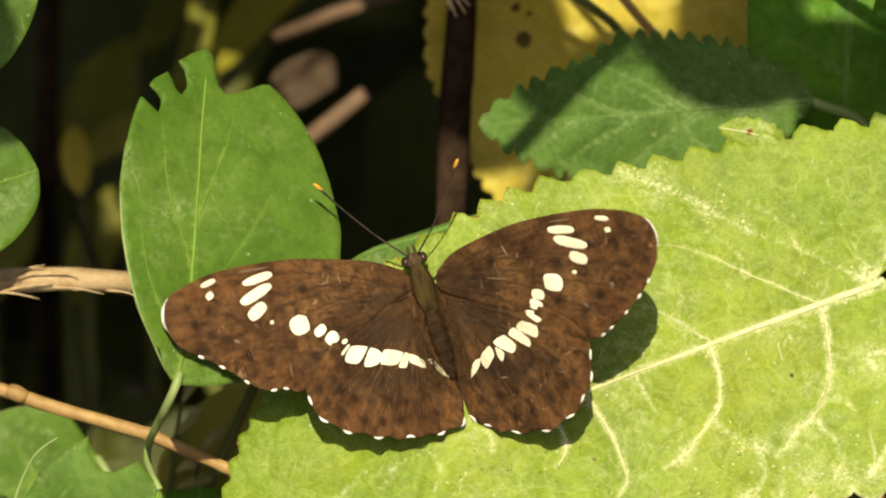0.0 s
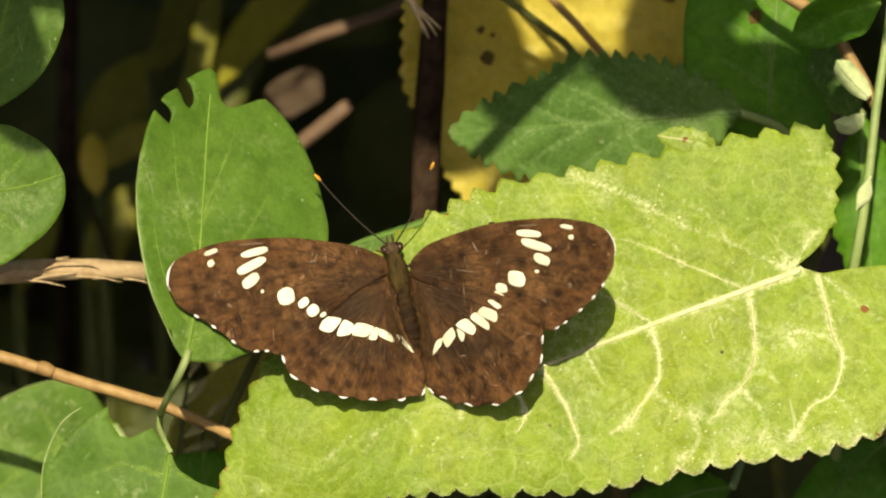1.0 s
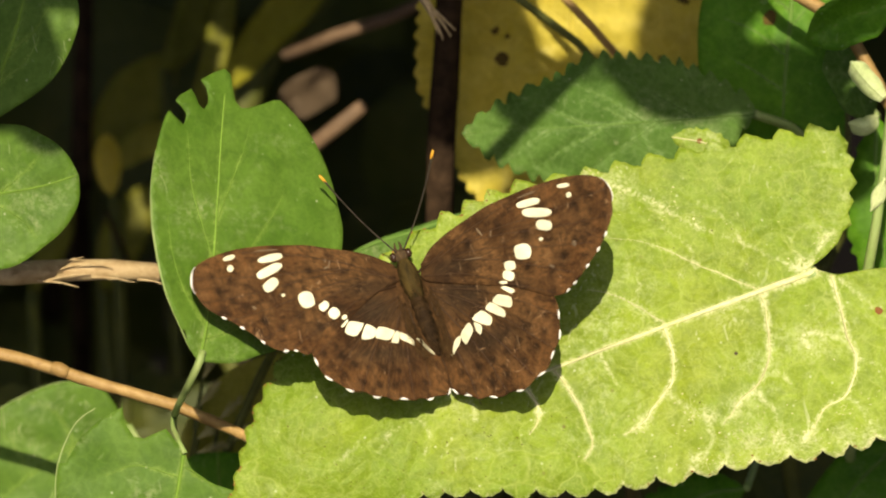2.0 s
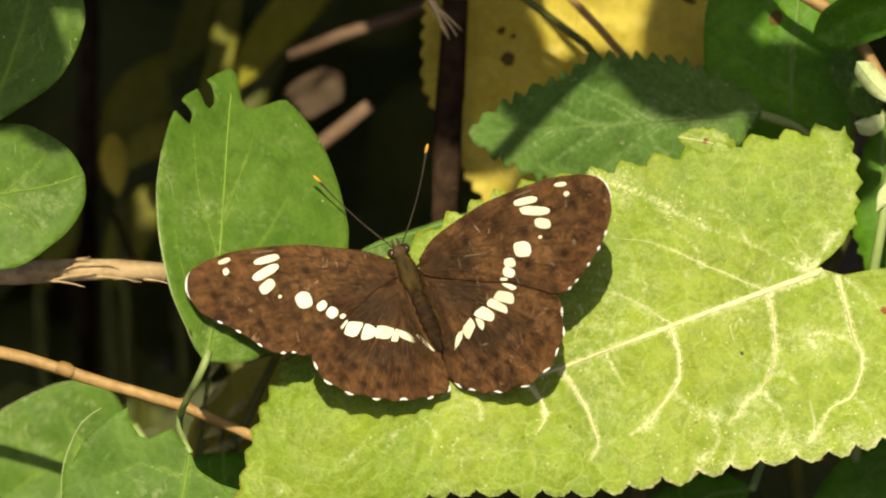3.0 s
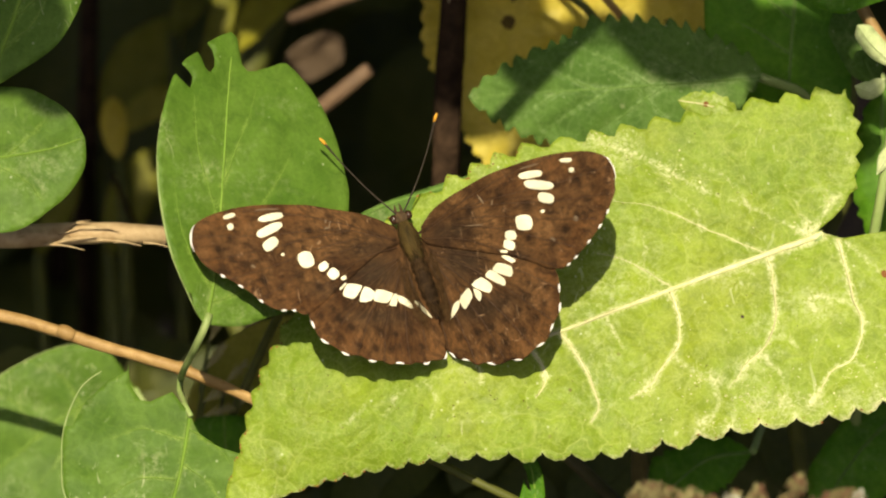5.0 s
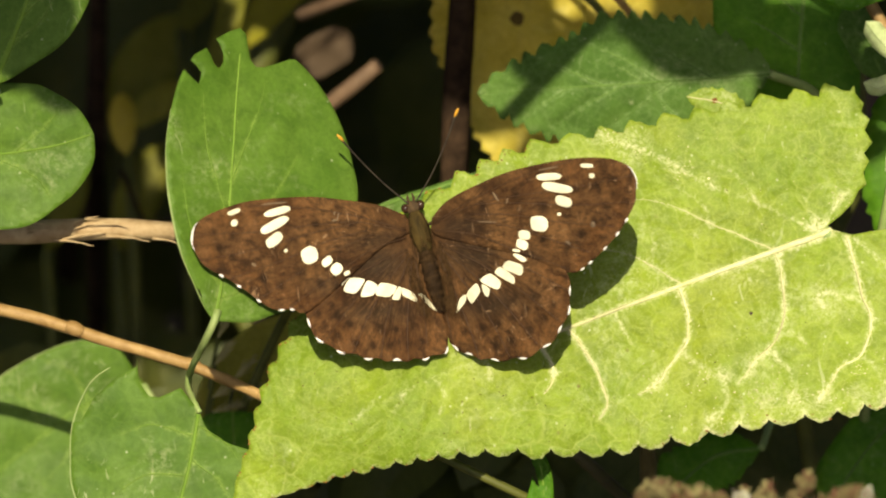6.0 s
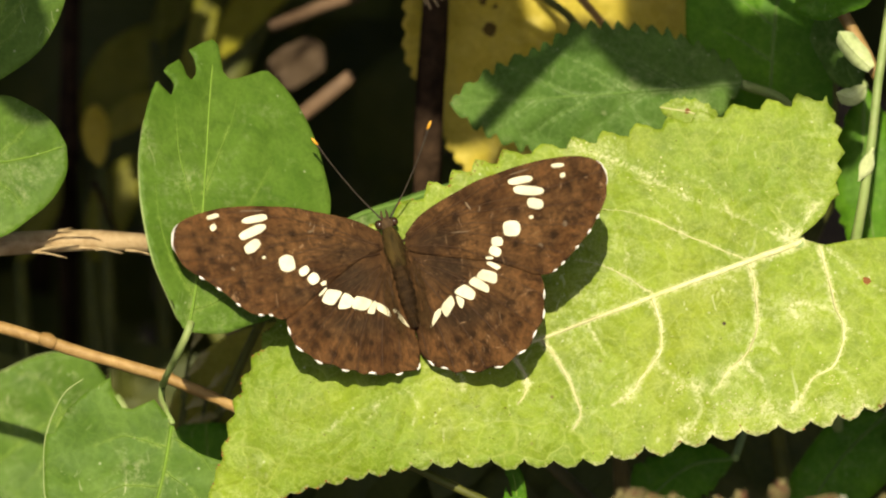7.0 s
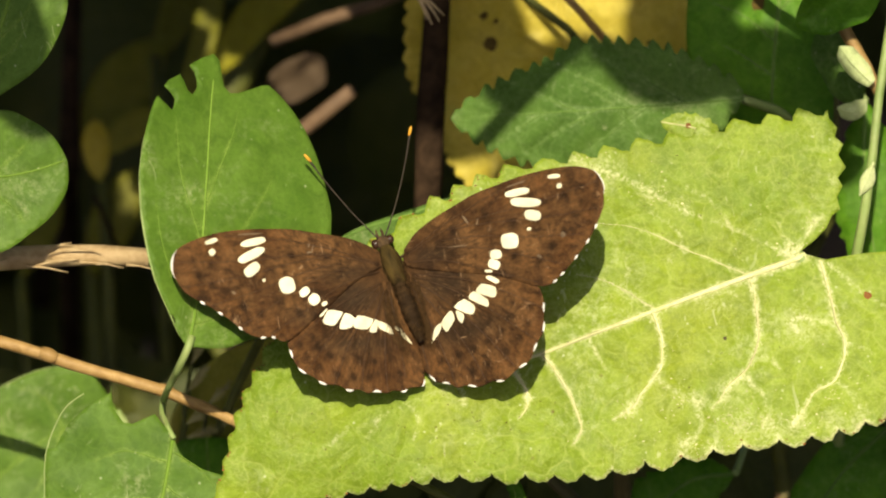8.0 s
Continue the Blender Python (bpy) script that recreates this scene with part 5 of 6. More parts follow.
def make_shade_bush():
    # added out of view, to keep the sun off what lies behind
    ob = plant("unseen_shade_bush", "unseen leafy bush added above the view to shade what lies behind", "bush")
    rng = random.Random(33)
    lean = Vector((0, math.sin(SUN_UP), math.cos(SUN_UP)))
    bm = bmesh.new()
    # gaps in the foliage, through which the sun reaches a few things behind
    gaps = [Vector(p) for p in ((-29.3, 33.5, -120), (-12.7, 22.6, -92), (-15.8, 33.4, -110), (-43.4, 17.6, -118), (-15.5, 26.5, -118), (-41.2, 18.7, -118))]

    def open_to_sun(c, size):
        return any((c - g - lean * (c - g).dot(lean)).length < 2.5 + size * 0.3 for g in gaps)

    for _ in range(950):
        c = Vector((rng.uniform(-210, 210), rng.uniform(57, 250), rng.uniform(-95, 5)))
        if (c.x > 8 and c.y < 76) or open_to_sun(c, 36):
            continue
        add_small_leaf(bm, c, rng.uniform(26, 44), Vector((rng.uniform(-1, 1), rng.uniform(-1, 0.3), rng.uniform(-0.5, 0.5))), lean + Vector((rng.uniform(-0.4, 0.4), rng.uniform(-0.4, 0.4), 0)))
    tagged(part("foliage", bm, smooth_green, ob), kind="stuff")
    # unseen leaves, each placed so that its shadow falls on a leaf in view
    for u, v, w, size, turn in ((7.5, 86, 165, 9, 10), (27.5, 92, 165, 26, -20), (42.5, 81.8, 165, 19, -24), (40, 89.5, 165, 18, -10), (-0.5, 102, 165, 31, 82), (29.5, 107, 165, 26, 95), (16, 98, 165, 20, 15), (49, 92.5, 165, 11, -15), (-62, 88, 157, 18, 20), (-54.8, 80.0, 157, 18, 80), (-50, 73.4, 157, 11, 5)):
        bm = bmesh.new()
        a = radians(turn)
        add_small_leaf(bm, Vector((u, v, w)), size, Vector((math.cos(a), math.sin(a), 0)), lean, steps=14)
        part("leaf", bm, smooth_green, ob)
        tube("petiole", [(u, v, w), (u + 0.3, (v + 122) / 2, (w + 265) / 2), (u + 0.6, 122, 265)], 0.3, petiole_green, ob, sides=5, count=10)
    tube("branch", [(-68, 120, 265), (-20, 122, 265), (40, 122, 265), (90, 128, 262), (180, 190, 100), (230, 240, -80)], [(0, 0.5), (1, 2.0)], dark_bark, ob, sides=6, count=40)
    # unseen branch, set to draw one shadow band on the bluish leaf
    tube("branch", [(0.5, 50, 89), (14.5, 64.5, 89), (30, 81, 89), (60, 125, 110), (180, 190, 100)], [(0, 1.1), (1, 1.8)], dark_bark, ob, sides=8, count=40)
    bm = bmesh.new()
    for _ in range(300):
        c = Vector((rng.uniform(-110, 4), rng.uniform(52, 66), rng.uniform(-95, -18)))
        if open_to_sun(c, 15):
            continue
        add_small_leaf(bm, c, rng.uniform(10, 18), Vector((rng.uniform(-1, 1), rng.uniform(-1, 0.3), rng.uniform(-0.5, 0.5))), lean)
    for _ in range(70):
        c = Vector((rng.uniform(-64, -31), rng.uniform(66, 92), rng.uniform(60, 100)))
        if open_to_sun(c, 17):
            continue
        add_small_leaf(bm, c, rng.uniform(14, 20), Vector((rng.uniform(-1, 1), rng.uniform(-1, 0.3), rng.uniform(-0.5, 0.5))), lean)
    tagged(part("small_foliage", bm, smooth_green, ob), kind="stuff")
    tube("branch", [(-30, 70, 80), (-48, 80, 80), (-64, 95, 70), (-90, 120, 10), (-100, 140, -40)], [(0, 0.5), (1, 1.5)], dark_bark, ob, sides=6, count=30)
    for u in (-150, -60, 30, 110):
        tube("branch", [(u - 60, 70, -50), (u, 110, -40), (u + 60, 170, -50), (u + 90, 250, -90)], [(0, 0.8), (1, 1.6)], dark_bark, ob, sides=6)
    tube("trunk", [(-60, 170, -50), (60, 220, -70), (180, 250, -90), (260, 160, -160), (300, -100, -300), foot(320, 330)], [(0, 1.5), (1, 6)], dark_bark, ob, sides=10, count=50)


make_shade_bush()


# ------------------------------------------------------------------ the butterfly
HINGE = 1.6
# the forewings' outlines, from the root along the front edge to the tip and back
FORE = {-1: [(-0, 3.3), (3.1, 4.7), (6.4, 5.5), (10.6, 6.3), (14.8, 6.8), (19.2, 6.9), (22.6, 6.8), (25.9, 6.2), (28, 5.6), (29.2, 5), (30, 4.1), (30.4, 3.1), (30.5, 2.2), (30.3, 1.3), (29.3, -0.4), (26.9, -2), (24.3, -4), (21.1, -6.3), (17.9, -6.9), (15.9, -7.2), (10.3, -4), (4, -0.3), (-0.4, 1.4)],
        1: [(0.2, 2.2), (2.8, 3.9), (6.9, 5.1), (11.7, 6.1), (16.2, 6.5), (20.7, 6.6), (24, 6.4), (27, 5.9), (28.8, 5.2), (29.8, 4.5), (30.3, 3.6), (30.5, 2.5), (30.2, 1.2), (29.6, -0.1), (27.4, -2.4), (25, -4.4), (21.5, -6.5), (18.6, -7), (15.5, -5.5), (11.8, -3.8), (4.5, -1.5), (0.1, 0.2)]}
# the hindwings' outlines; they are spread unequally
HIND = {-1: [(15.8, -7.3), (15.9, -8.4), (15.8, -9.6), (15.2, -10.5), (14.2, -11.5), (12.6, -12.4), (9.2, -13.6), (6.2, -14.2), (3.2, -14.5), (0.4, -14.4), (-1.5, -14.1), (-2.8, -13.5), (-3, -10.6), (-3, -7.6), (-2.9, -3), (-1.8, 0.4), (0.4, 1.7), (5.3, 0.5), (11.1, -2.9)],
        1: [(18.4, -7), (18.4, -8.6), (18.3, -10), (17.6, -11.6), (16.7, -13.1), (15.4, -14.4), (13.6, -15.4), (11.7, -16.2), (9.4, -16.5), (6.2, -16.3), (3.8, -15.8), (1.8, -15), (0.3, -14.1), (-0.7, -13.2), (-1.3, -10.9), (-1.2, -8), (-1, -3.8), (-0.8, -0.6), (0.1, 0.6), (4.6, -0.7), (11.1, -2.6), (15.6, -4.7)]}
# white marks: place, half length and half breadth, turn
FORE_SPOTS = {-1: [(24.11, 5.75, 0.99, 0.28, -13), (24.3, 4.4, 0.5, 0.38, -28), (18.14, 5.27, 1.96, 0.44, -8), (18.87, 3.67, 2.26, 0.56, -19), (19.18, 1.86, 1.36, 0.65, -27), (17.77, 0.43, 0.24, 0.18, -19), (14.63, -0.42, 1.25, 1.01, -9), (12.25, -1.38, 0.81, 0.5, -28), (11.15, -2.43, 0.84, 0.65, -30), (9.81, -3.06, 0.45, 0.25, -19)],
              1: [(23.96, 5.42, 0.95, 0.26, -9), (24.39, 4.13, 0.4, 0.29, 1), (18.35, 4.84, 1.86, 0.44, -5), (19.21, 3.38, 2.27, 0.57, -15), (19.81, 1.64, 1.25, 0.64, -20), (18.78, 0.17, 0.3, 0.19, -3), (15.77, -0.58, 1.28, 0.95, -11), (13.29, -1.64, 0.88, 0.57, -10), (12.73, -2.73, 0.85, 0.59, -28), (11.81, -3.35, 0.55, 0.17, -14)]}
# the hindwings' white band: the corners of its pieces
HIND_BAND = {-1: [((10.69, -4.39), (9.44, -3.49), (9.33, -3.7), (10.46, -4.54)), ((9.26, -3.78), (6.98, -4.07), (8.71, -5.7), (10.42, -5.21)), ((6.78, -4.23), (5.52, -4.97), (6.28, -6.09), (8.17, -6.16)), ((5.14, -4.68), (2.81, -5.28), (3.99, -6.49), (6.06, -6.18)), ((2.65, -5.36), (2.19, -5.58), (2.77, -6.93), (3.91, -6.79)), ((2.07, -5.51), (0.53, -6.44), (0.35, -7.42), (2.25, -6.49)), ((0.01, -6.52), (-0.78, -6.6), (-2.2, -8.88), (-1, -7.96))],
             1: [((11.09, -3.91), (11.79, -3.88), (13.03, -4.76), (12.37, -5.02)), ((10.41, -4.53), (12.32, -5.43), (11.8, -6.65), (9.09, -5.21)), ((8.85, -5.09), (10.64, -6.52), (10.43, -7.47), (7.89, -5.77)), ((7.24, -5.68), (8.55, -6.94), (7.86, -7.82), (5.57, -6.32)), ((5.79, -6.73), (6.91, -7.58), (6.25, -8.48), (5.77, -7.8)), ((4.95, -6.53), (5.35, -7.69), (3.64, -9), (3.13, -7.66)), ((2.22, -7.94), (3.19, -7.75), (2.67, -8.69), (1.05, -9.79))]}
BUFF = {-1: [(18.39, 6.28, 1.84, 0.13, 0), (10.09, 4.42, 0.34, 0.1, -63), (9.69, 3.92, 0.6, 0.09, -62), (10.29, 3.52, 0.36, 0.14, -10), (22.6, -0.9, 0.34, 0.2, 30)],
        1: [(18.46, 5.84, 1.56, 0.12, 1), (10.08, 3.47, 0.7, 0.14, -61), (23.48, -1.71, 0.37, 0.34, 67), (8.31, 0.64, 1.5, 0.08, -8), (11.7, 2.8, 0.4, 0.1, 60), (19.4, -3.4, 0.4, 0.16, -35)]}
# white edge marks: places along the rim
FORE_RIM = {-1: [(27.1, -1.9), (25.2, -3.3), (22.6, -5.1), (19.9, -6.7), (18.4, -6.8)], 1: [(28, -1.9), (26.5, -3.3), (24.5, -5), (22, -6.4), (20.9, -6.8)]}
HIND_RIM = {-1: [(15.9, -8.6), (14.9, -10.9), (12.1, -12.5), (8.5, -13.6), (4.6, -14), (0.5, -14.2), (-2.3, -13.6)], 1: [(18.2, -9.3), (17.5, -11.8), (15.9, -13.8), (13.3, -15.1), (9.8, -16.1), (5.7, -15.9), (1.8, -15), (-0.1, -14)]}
FORE_VEINS = [[(0.5, 1.6), (8, 4.0), (15, 5.5), (22, 6.3)], [(0.5, 1.4), (7, 3.0), (14, 3.2), (20, 3.0), (29.9, 3.4)], [(7, 3.0), (14, 2.2), (21, 1.0), (29.0, 0.3)], [(6, 1.9), (12, 1.0), (18, -0.6), (26.2, -2.3)],
              [(5, 1.4), (11, -0.2), (16, -2.2), (22.3, -5.0)], [(0.5, 0.6), (6, -0.6), (12, -3.4), (18.5, -6.4)]]
HIND_VEINS = [[(0.5, -0.8), (6, -2.6), (11, -5.0), (16.4, -8.6)], [(0.5, -1.0), (5, -3.6), (9.5, -7.0), (14.6, -11.6)], [(0.4, -1.4), (4, -4.6), (7.5, -8.6), (10.9, -13.4)], [(0.3, -1.8), (2.8, -5.6), (5.2, -9.6), (6.9, -14.2)],
              [(0.1, -2.2), (1.4, -6.6), (2.5, -11), (3.1, -14.6)], [(-0.4, -2.4), (-0.4, -7), (0.0, -13)]]
FORE_DARKS = [(27.6, 3.4, 0.55), (27.0, 1.6, 0.6), (25.4, 0.2, 0.6), (23.8, -1.2, 0.65), (21.6, -2.6, 0.65), (19.4, -3.8, 0.65), (24.8, 2.8, 0.5), (13.2, 3.4, 0.7), (16.6, 1.4, 0.8), (16.0, -2.4, 0.8), (8.0, 2.6, 0.6), (13.6, -4.0, 0.6)]
HIND_DARKS = [(14.4, -7.8, 0.5), (13.6, -9.4, 0.55), (12.2, -10.7, 0.6), (10.0, -11.7, 0.6), (7.6, -12.3, 0.6), (5.2, -12.5, 0.6), (2.8, -12.5, 0.55), (0.6, -12.3, 0.5), (12.4, -6.9, 0.45), (11.8, -8.3, 0.5), (10.2, -9.4, 0.5), (8.3, -10.1, 0.5),
              (6.2, -10.4, 0.5), (4.0, -10.6, 0.5), (1.6, -10.6, 0.45)]


def closed_curve(points, count):
    return [(p.x, p.y) for p in spline([(*p, 0) for p in points] + [(*points[0], 0)], count + 1)[:-1]]


def wing_height(x, y):
    return 0.03 * x * (1 - x / 32) + 0.10 * math.sin(x * 0.9 + y * 0.5) * min(1, x / 8)


def wing(parent, name, outline, side, low, spots, darks, veins, rim, hind, buff=(), band=()):
    """One wing about its hinge, spread to the given side, with its white and dark marks, veins and fringe."""
    edge = closed_curve(outline, 200)
    middle = (6, -6) if hind else (14, 0)
    out = []
    for x, y in edge:
        wave = 0.0
        if hind and y < -6.6:
            wave = 0.16 * math.cos(math.atan2(y + 4, x - 2) * 26)
        elif not hind and x > 17 and y < 2:
            wave = 0.10 * math.cos((x - y) * 2.1)
        d = math.hypot(x - middle[0], y - middle[1])
        out.append((x + (x - middle[0]) / d * wave, y + (y - middle[1]) / d * wave))
    edge = out
    grow = 1.0 if side < 0 or not hind else 1.14
    mirror = lambda x, y: (x * side, y)
    ridge = np.array([(p.x * (grow if hind else 1), p.y * (grow if hind else 1)) for v in veins for p in spline([(*p, 0) for p in v], 60)])

    def off_vein(x, y):
        return math.sqrt(float(((ridge[:, 0] - x) ** 2 + (ridge[:, 1] - y) ** 2).min()))

    def height(x, y):
        d = off_vein(abs(x) if not hind else x * side, y)
        return wing_height(abs(x), y) + low + (0.09 if hind else 0.06) * math.exp(-(d / 0.45) ** 2)

    shape = [mirror(*p) for p in edge]
    if side < 0:
        shape = shape[::-1]
    shade = np.array([(x * side * grow, y * grow, r) for x, y, r in darks])
    dark = lambda x, y: float(np.exp(-(((shade[:, 0] - x) ** 2 + (shade[:, 1] - y) ** 2) / (shade[:, 2] * 1.15) ** 2)).max())
    rim_run = np.array([p for p in edge if (p[1] < -6.4 if hind else p[0] > 16)])

    def red(x, y):
        """How near the reddish outer margin is."""
        d = math.sqrt(float(((rim_run[:, 0] - x * side) ** 2 + (rim_run[:, 1] - y) ** 2).min()))
        return math.exp(-((d - 1.6) / 1.9) ** 2)

    def smoke(x, y):
        """How black the scales are towards the root."""
        x = x * side / grow
        if hind:
            return max(math.exp(-(((x - 4.5) / 4.5) ** 2 + ((y / grow + 2.4) / 2.4) ** 2)), 0.8 * math.exp(-(((x - 6.0) / 5.5) ** 2 + ((y / grow + 8.2) / 1.5) ** 2)))
        return 0.8 * math.exp(-(((x - 5) / 4.5) ** 2 + ((y - 0.6) / 1.5) ** 2)) + 0.6 * math.exp(-(((x - 13) / 4) ** 2 + ((y + 4.4) / 1.2) ** 2))

    ob = part(name, blade_mesh(shape, [], height, 0.34, 0.1, seed=7, marks={"dark": dark, "smoke": smoke, "red": red, "vein": lambda x, y: math.exp(-(off_vein(x * side, y) / 0.24) ** 2)}), wing_brown, parent)
    ob.location = (side * HINGE * MM, 0, 0.5 * MM)

    def disc(tag, x, y, rx, ry, turn, material, lift, square=1.0):
        bm = bmesh.new()
        rings = []
        for size, up in ((1.0, 0.0), (0.75, 0.03), (0.5, 0.04), (0.25, 0.05)):
            ring = []
            for k in range(22):
                a = 2 * math.pi * k / 22
                wob = 1 + 0.07 * noise.noise(Vector((x * 3, y * 3, k * 0.6)))
                ca, sa = math.cos(a), math.sin(a)
                px, py = rx * math.copysign(abs(ca) ** square, ca) * wob * size, ry * math.copysign(abs(sa) ** square, sa) * wob * size
                c, s = math.cos(radians(turn)), math.sin(radians(turn))
                qx, qy = mirror(x + px * c - py * s, y + px * s + py * c)
                ring.append(bm.verts.new((qx * MM, qy * MM, (height(qx, qy) + 0.06 + lift + up) * MM)))
            rings.append(ring)
        for k in range(22):
            n = (k + 1) % 22
            for p, q in zip(rings, rings[1:]):
                bm.faces.new((p[k], p[n], q[n], q[k]))
        bm.faces.new(rings[-1])
        part(tag, bm, material, ob)

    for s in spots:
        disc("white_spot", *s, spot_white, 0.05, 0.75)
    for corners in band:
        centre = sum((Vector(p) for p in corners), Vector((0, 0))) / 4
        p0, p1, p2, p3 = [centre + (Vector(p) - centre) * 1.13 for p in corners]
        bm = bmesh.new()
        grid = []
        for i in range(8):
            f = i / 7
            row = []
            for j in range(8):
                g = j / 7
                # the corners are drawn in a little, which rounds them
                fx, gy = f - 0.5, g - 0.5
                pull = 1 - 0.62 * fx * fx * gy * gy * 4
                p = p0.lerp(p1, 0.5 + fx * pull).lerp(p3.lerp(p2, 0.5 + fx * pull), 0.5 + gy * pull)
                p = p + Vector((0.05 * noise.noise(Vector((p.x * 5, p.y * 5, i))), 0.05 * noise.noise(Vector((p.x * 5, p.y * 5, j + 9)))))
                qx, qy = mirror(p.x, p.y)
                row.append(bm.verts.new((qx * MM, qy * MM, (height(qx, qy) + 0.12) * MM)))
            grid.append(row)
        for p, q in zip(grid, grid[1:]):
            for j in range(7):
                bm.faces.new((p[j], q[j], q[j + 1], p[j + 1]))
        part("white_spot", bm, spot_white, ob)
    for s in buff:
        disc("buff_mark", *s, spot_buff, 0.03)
    for v in veins:
        path = [(p.x * side * (grow if hind else 1), p.y * (grow if hind else 1)) for p in spline([(*p, 0) for p in v], 24)]
        tube("wing_vein", [(x, y, height(x, y) + 0.05) for x, y in path], [(0, 0.06), (1, 0.025)], vein_brown, ob, sides=4, count=26)
    if hind:
        rng = random.Random(40 + side)
        bm = bmesh.new()
        inner = -1.9 if side < 0 else -0.2
        for _ in range(150):
            f = rng.random() ** 0.7
            x, y = rng.uniform(-0.4, 1.4) + f * inner * 0.5, -0.8 - f * 7.5
            reach = rng.uniform(1.2, 3.4)
            q = (x + rng.gauss(0, 0.25) + (0.12 + inner * 0.06) * reach, y - reach)
            m = ((x + q[0]) / 2 + rng.gauss(0, 0.1), (y + q[1]) / 2)
            path = [(px * side, py, height(px * side, py) + h) for (px, py), h in (((x, y), 0.06), (m, 0.32), (q, rng.uniform(0.1, 0.3)))]
            add_tube(bm, path, [(0, 0.035), (1, 0.012)], sides=3, count=4)
        tagged(part("wing_hairs", bm, hair_brown, ob), kind="stuff")
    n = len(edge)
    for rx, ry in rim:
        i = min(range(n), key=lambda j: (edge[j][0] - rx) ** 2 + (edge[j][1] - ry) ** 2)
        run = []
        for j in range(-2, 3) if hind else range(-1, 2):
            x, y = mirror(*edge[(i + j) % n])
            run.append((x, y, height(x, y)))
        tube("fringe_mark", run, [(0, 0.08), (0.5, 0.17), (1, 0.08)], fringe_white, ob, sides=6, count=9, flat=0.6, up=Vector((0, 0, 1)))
    if not hind:
        first = min(range(n), key=lambda j: math.dist(edge[j], (29.2, 4.9)))
        last = min(range(n), key=lambda j: math.dist(edge[j], (30.4, 1.6)))
        run = [(*mirror(*edge[j]), height(*mirror(*edge[j]))) for j in range(first, last + 1)]
        tube("fringe_mark", run, [(0, 0.03), (0.5, 0.15 if side < 0 else 0.09), (1, 0.03)], fringe_white, ob, sides=6, count=24, flat=0.6, up=Vector((0, 0, 1)))
    return ob


def make_butterfly():
    ob = tagged(new("butterfly"), "dark brown butterfly with white wing bands, wings spread, on a leaf", "butterfly")
    bm = bmesh.new()
    add_tube(bm, [(0, 3.5, 0.3), (0, 2.6, 0.45), (0, 0.6, 0.5), (0, -1.2, 0.35), (0, -2.0, 0.25)], [(0, 0.6), (0.15, 1.0), (0.45, 1.28), (0.8, 1.05), (1, 0.65)], sides=18, count=24, rough=0.10, flat=0.95, up=Vector((0, 0, 1)))
    part("thorax", bm, thorax_bronze, ob)
    bm = bmesh.new()
    rings = [(k / 40, (0.80 + 0.24 * math.sin(math.pi * min(1, k / 40 * 1.15)) - 0.42 * (k / 40) ** 5) * (1 + 0.06 * math.cos(k / 40 * 2 * math.pi * 7))) for k in range(41)]
    add_tube(bm, [(0, -1.6, 0.3), (0, -4, 0.35), (0, -7, 0.15), (0, -9.2, -0.2)], rings, sides=16, count=60, rough=0.06)
    part("abdomen", bm, abdomen_dark, ob)
    rng = random.Random(3)
    bm = bmesh.new()
    for _ in range(420):
        y, a = rng.uniform(-8.8, 3.4), rng.uniform(0, math.pi)
        r = 1.28 * math.sqrt(max(0.05, 1 - ((y - 0.6) / 3.4) ** 2)) if y > -2 else 1.0 - 0.06 * (-2 - y)
        p = Vector((r * math.cos(a), y, 0.35 + r * math.sin(a) * 0.92))
        q = p + Vector((math.cos(a) * 0.3, -0.9 + rng.uniform(-0.3, 0.3), math.sin(a) * 0.2)) * rng.uniform(0.4, 1.1)
        add_tube(bm, [p, (p + q) / 2 + Vector((0, 0, 0.05)), q], [(0, 0.035), (1, 0.012)], sides=3, count=3)
    tagged(part("body_hairs", bm, hair_brown, ob), kind="stuff")
    bm = bmesh.new()
    add_ball(bm, (0, 4.0, 0.35), (0.95, 0.85, 0.85), rings=10, segs=14, rough=0.12)
    head = part("head", bm, body_fur, ob)
    feelers = {}
    for side in (-1, 1):
        bm = bmesh.new()
        add_ball(bm, (side * 0.95, 4.1, 0.4), (0.52, 0.62, 0.6), rings=8, segs=12)
        part("eye", bm, eye_dark, head)
        tube("palp", [(side * 0.3, 4.6, 0.2), (side * 0.36, 5.2, 0.45), (side * 0.26, 5.75, 0.7)], [(0, 0.22), (0.6, 0.17), (1, 0.05)], body_fur, head, sides=6, count=8)
        shaft = tube("antenna", [(0, 0, 0), (side * 0.35, 5.0, 0.15), (side * 0.3, 10.0, 0.1), (0, 14.3, 0)], [(0, 0.11), (0.6, 0.085), (0.85, 0.12), (0.95, 0.16), (1, 0.15)], antenna_grey, ob, sides=6, count=34)
        tube("club", [(0.02 * side, 13.5, 0.02), (0, 14.2, 0), (0, 14.75, 0)], [(0, 0.15), (0.5, 0.2), (1, 0.09)], antenna_orange, shaft, sides=7, count=8, label="orange antenna tip")
        feelers[side] = shaft
        for y, out, back in ((1.4, 3.4, 1.0), (0.2, 4.8, -0.8), (-1.0, 4.2, -3.6)):
            tube("leg", [(side * 0.9, y, -0.6), (side * out * 0.6, y + back * 0.4, 0.2), (side * out * 0.85, y + back * 0.8, -2.2), (side * out, y + back, -3.15)], [(0, 0.22), (1, 0.1)], body_fur, ob, sides=5, count=14)
    wings = {}
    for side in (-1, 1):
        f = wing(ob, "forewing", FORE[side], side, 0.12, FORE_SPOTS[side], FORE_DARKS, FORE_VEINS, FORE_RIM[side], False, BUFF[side])
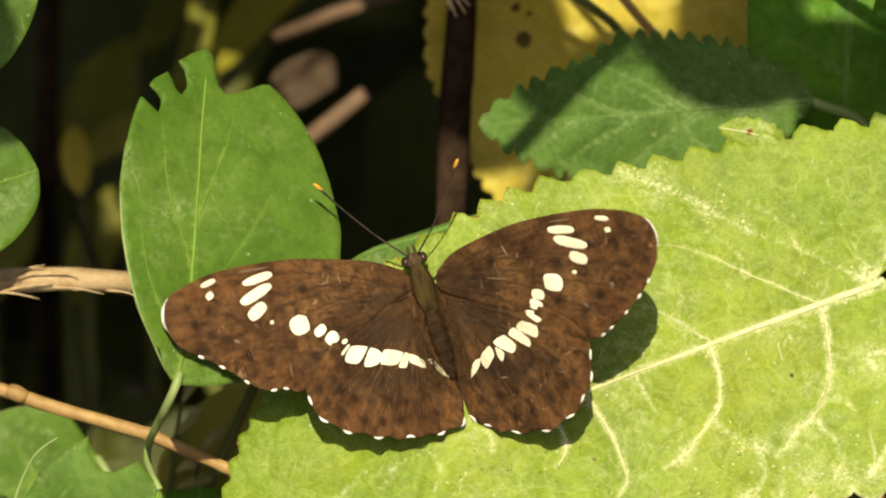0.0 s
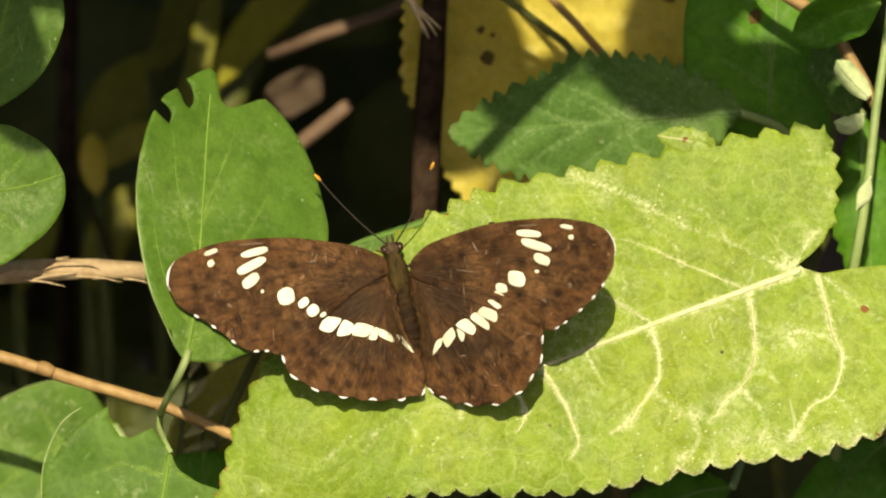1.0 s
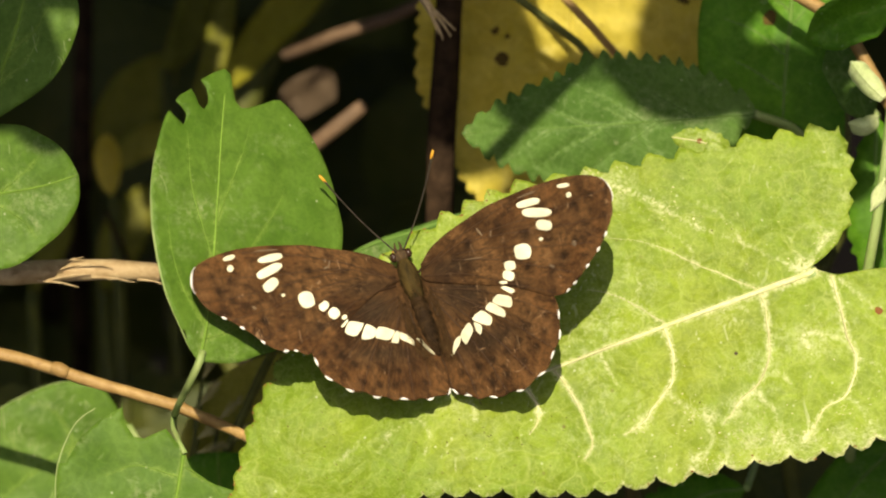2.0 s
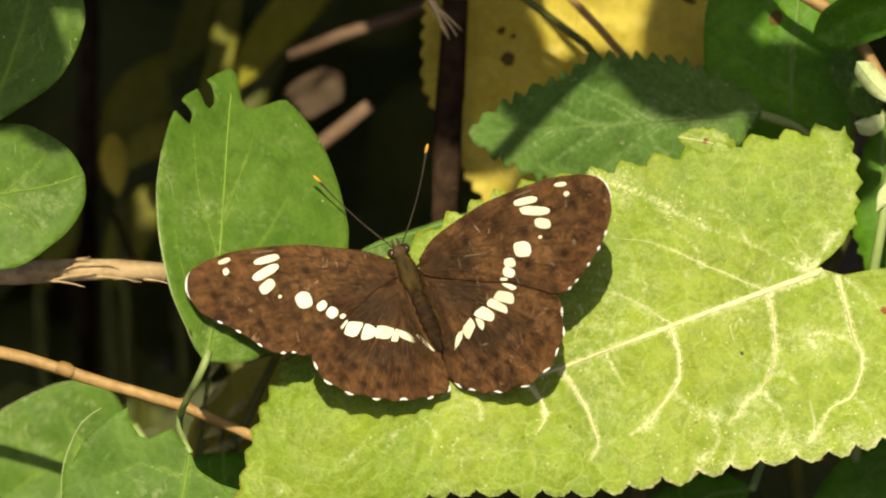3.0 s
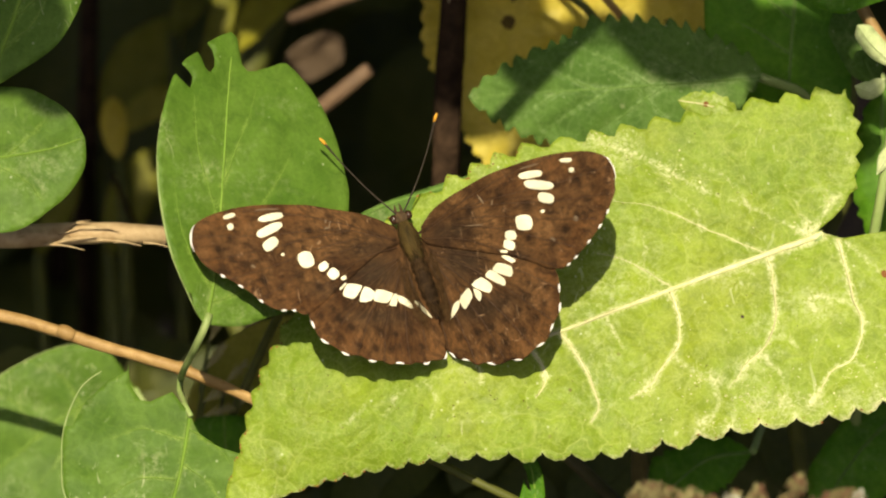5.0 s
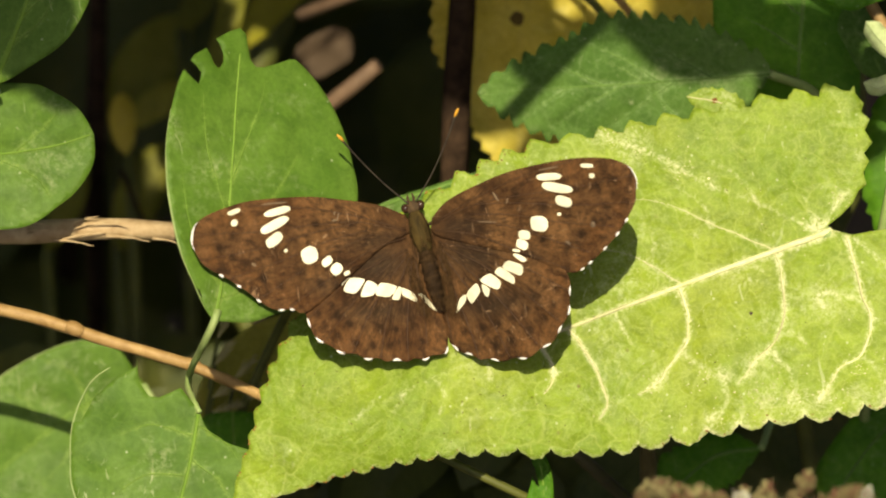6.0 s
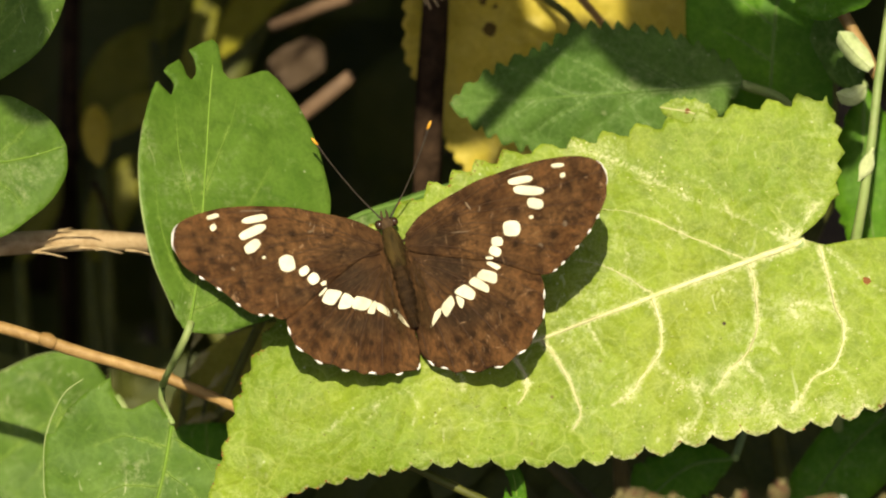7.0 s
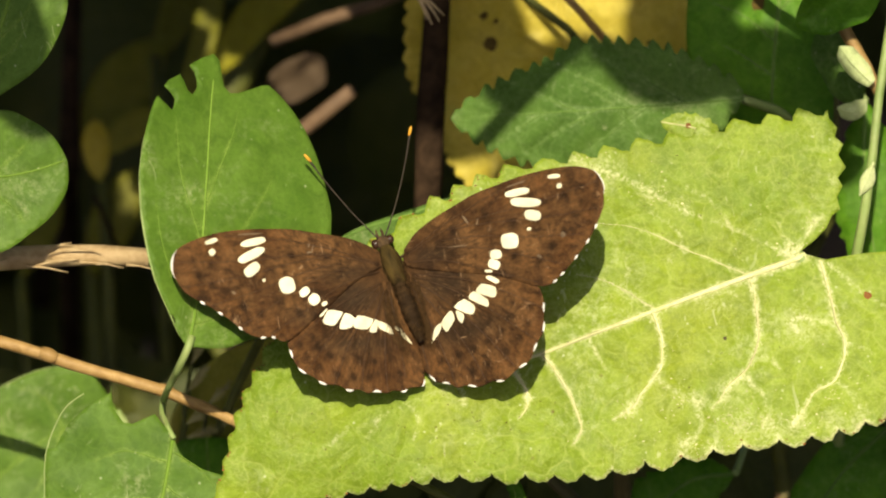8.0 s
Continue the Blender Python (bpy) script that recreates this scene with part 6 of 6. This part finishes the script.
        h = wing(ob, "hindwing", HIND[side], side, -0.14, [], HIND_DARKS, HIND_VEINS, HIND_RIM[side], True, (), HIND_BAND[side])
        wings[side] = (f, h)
    return ob, wings, feelers


butterfly, wings, feelers = make_butterfly()
cam.data.dof.use_dof = True
cam.data.dof.focus_object = butterfly
cam.data.dof.aperture_fstop = 34

# seconds; place on the leaf u, v; turn, nod, lean (degrees)
STANCE = [
    (0, -2.57, 1.41, 18.3, 5.77, -0.76), (0.5, -3.02, 1.55, 17.67, 3.58, 2.1), (1, -2.96, 1.73, 13.49, 5.23, 2), (1.2, -2.67, 1.26, 12.18, 3.12, 1.54),
    (2.3, -3.63, 1.16, 23.85, -1.65, 6.4), (2.5, -3.9, 1.22, 25.35, -0.86, 5.49), (3, -3.96, 1.72, 22.79, -0.16, 4.35), (3.5, -4.1, 1.22, 21.99, -0.01, 3.95),
    (4, -3.77, 0.96, 22.28, -1.78, 7.33), (4.5, -4.09, 1.07, 21.83, -1.56, 7.75), (4.8, -4.02, 1.19, 21.09, -1.06, 6.96), (5.8, -3.64, 1.9, 16.88, 1.8, 2.48),
    (6, -3.87, 2.01, 15.42, 3.71, 4.31), (6.2, -2.24, 1.25, 1.79, 1.36, 3.58), (6.5, -3.25, 1.93, 1.22, 6.52, 6.13), (7, -3.76, 1.35, 15.79, -1.18, 7.04),
    (7.5, -4.2, 1.63, 16.7, 2.87, 3.34), (8, -3.95, 1.04, 21.38, -3.66, 7.44)]
# seconds; lift, sweep and pitch of the left, then the right forewing (degrees)
FORE_BEAT = [
    (0, 30.2, 4.5, -1.7, 42, -10.4, 4.1), (0.5, 30.1, 8, -4, 41.5, -9.4, 1.4), (1, 27, 4.8, 3.4, 39.9, -11.6, 5.1), (1.2, 27.4, 4.7, 1.7, 39.4, -8.9, 4.1),
    (2.3, 31.2, 6, -0.7, 46.3, -7.6, 0.2), (2.5, 28.3, 5.4, 1.7, 46.9, -9.8, 3.2), (3, 28.8, 7.6, -0.3, 44.2, -9.6, 3.1), (3.5, 26.2, 5, 3, 45.2, -11.2, 5.6),
    (4, 32.9, 11.8, -4.7, 46.2, -11.8, 3.7), (4.5, 31.6, 8.8, -2.4, 46.4, -10.3, 3.2), (4.8, 30.7, 8.12, -1.53, 45.89, -10.53, 3.04), (5.8, 25.6, 4.3, 3.4, 43, -11.8, 2.1),
    (6, 25.9, 5, 3.6, 40.9, -8.6, 3.1), (6.2, 26.3, 7.1, 2.1, 40.6, 1.3, 1.1), (6.5, 25.7, 1.1, 2.7, 38.8, -0.8, 2.5), (7, 27.5, 5.2, 2.4, 42.9, -7, 1.6),
    (7.5, 24.5, 1.4, 6.9, 43.2, -9.4, 6.9), (8, 27.5, 6.6, 6.3, 43.3, -11.4, 1.2)]
# the same of the hindwings
HIND_BEAT = [
    (0, 32.3, 5.2, -1.3, 43.5, -8.4, 3.2), (0.5, 31.3, 9.8, -6.9, 42.9, -7.8, 2.5), (1, 24.5, 7.2, -4.8, 42.2, -7.7, 2.1), (1.2, 24.9, 7.1, -6.5, 41.7, -5, 1.1),
    (2.3, 32, 5.5, -0.2, 46.6, -8, 0.1), (2.5, 29, 4.7, 2.3, 47.3, -9.6, 3.3), (3, 30, 7.2, -0.3, 44, -9.2, 2.5), (3.5, 27.4, 4.5, 3.5, 45.1, -11.2, 4.7),
    (4, 34, 11.4, -3.7, 45.7, -11.1, 2.4), (4.5, 31.8, 8.9, -2.7, 46.3, -10.2, 3), (4.8, 30.55, 8.33, -2.29, 45.94, -10.33, 2.77), (5.8, 23.5, 5.1, 0, 43.9, -11.1, 1.5),
    (6, 23.8, 5.8, 0.3, 41.8, -7.9, 2.5), (6.2, 23.7, 4.6, -5.6, 40.3, -1, 2.7), (6.5, 23.7, 4.2, -7.6, 39.8, 1.3, 2.8), (7, 28.1, 5.1, 3.3, 43.2, -6.7, 1.3),
    (7.5, 23.6, 2.8, 4, 43.2, -8.1, 4), (8, 26.8, 6.4, 6.6, 44, -11.6, 0.8)]
# seconds; swing and rise of the left, then the right antenna (degrees)
FEEL = [
    (0, 36.8, 32.5, -42, 46.8), (0.5, 37.5, 34.8, -40.3, 49), (2.5, 31.5, 31.4, -36.1, 43.7), (3.5, 32.7, 30.8, -37, 42.8), (4.5, 32.9, 31.6, -36.7, 45.4), (5.8, 35.1, 32, -38.8, 42.5),
    (6, 37.5, 36.5, -38.3, 41.6), (6.2, 37.9, 33.4, -43.3, 42), (6.5, 40.3, 35.8, -45, 43.7), (7, 33.3, 31.9, -37.6, 44), (7.5, 34.8, 33.4, -39.6, 41.7), (8, 28.1, 30.1, -32.9, 38.4)]


def motions():
    rows = []
    tilt = math.tan(radians(-LEAF_TILT))
    height = 3.9 / math.cos(radians(LEAF_TILT))
    for t, u, v, turn, nod, bank in STANCE:
        base = ROOT @ pose(u * MM, v * MM, (height - v * tilt) * MM, LEAF_TILT)
        rows.append((t, base @ pose(0, 0, 0, 0, 0, turn) @ pose(0, 0, 0, nod) @ pose(0, 0, 0, 0, bank)))
    walk(butterfly, rows)
    for pair, beat in ((0, FORE_BEAT), (1, HIND_BEAT)):
        for side, k in ((-1, 1), (1, 4)):
            path = [(row[0], pose(side * HINGE * MM, 0, 0.5 * MM, 0, -side * row[k]) @ pose(0, 0, 0, 0, 0, side * row[k + 1]) @ pose(0, 0, 0, row[k + 2])) for row in beat]
            walk(wings[side][pair], path)
    for side, k in ((-1, 1), (1, 3)):
        walk(feelers[side], [(row[0], pose(side * 0.45 * MM, 4.5 * MM, 0.8 * MM, 0, 0, row[k]) @ pose(0, 0, 0, row[k + 1])) for row in FEEL])


motions()
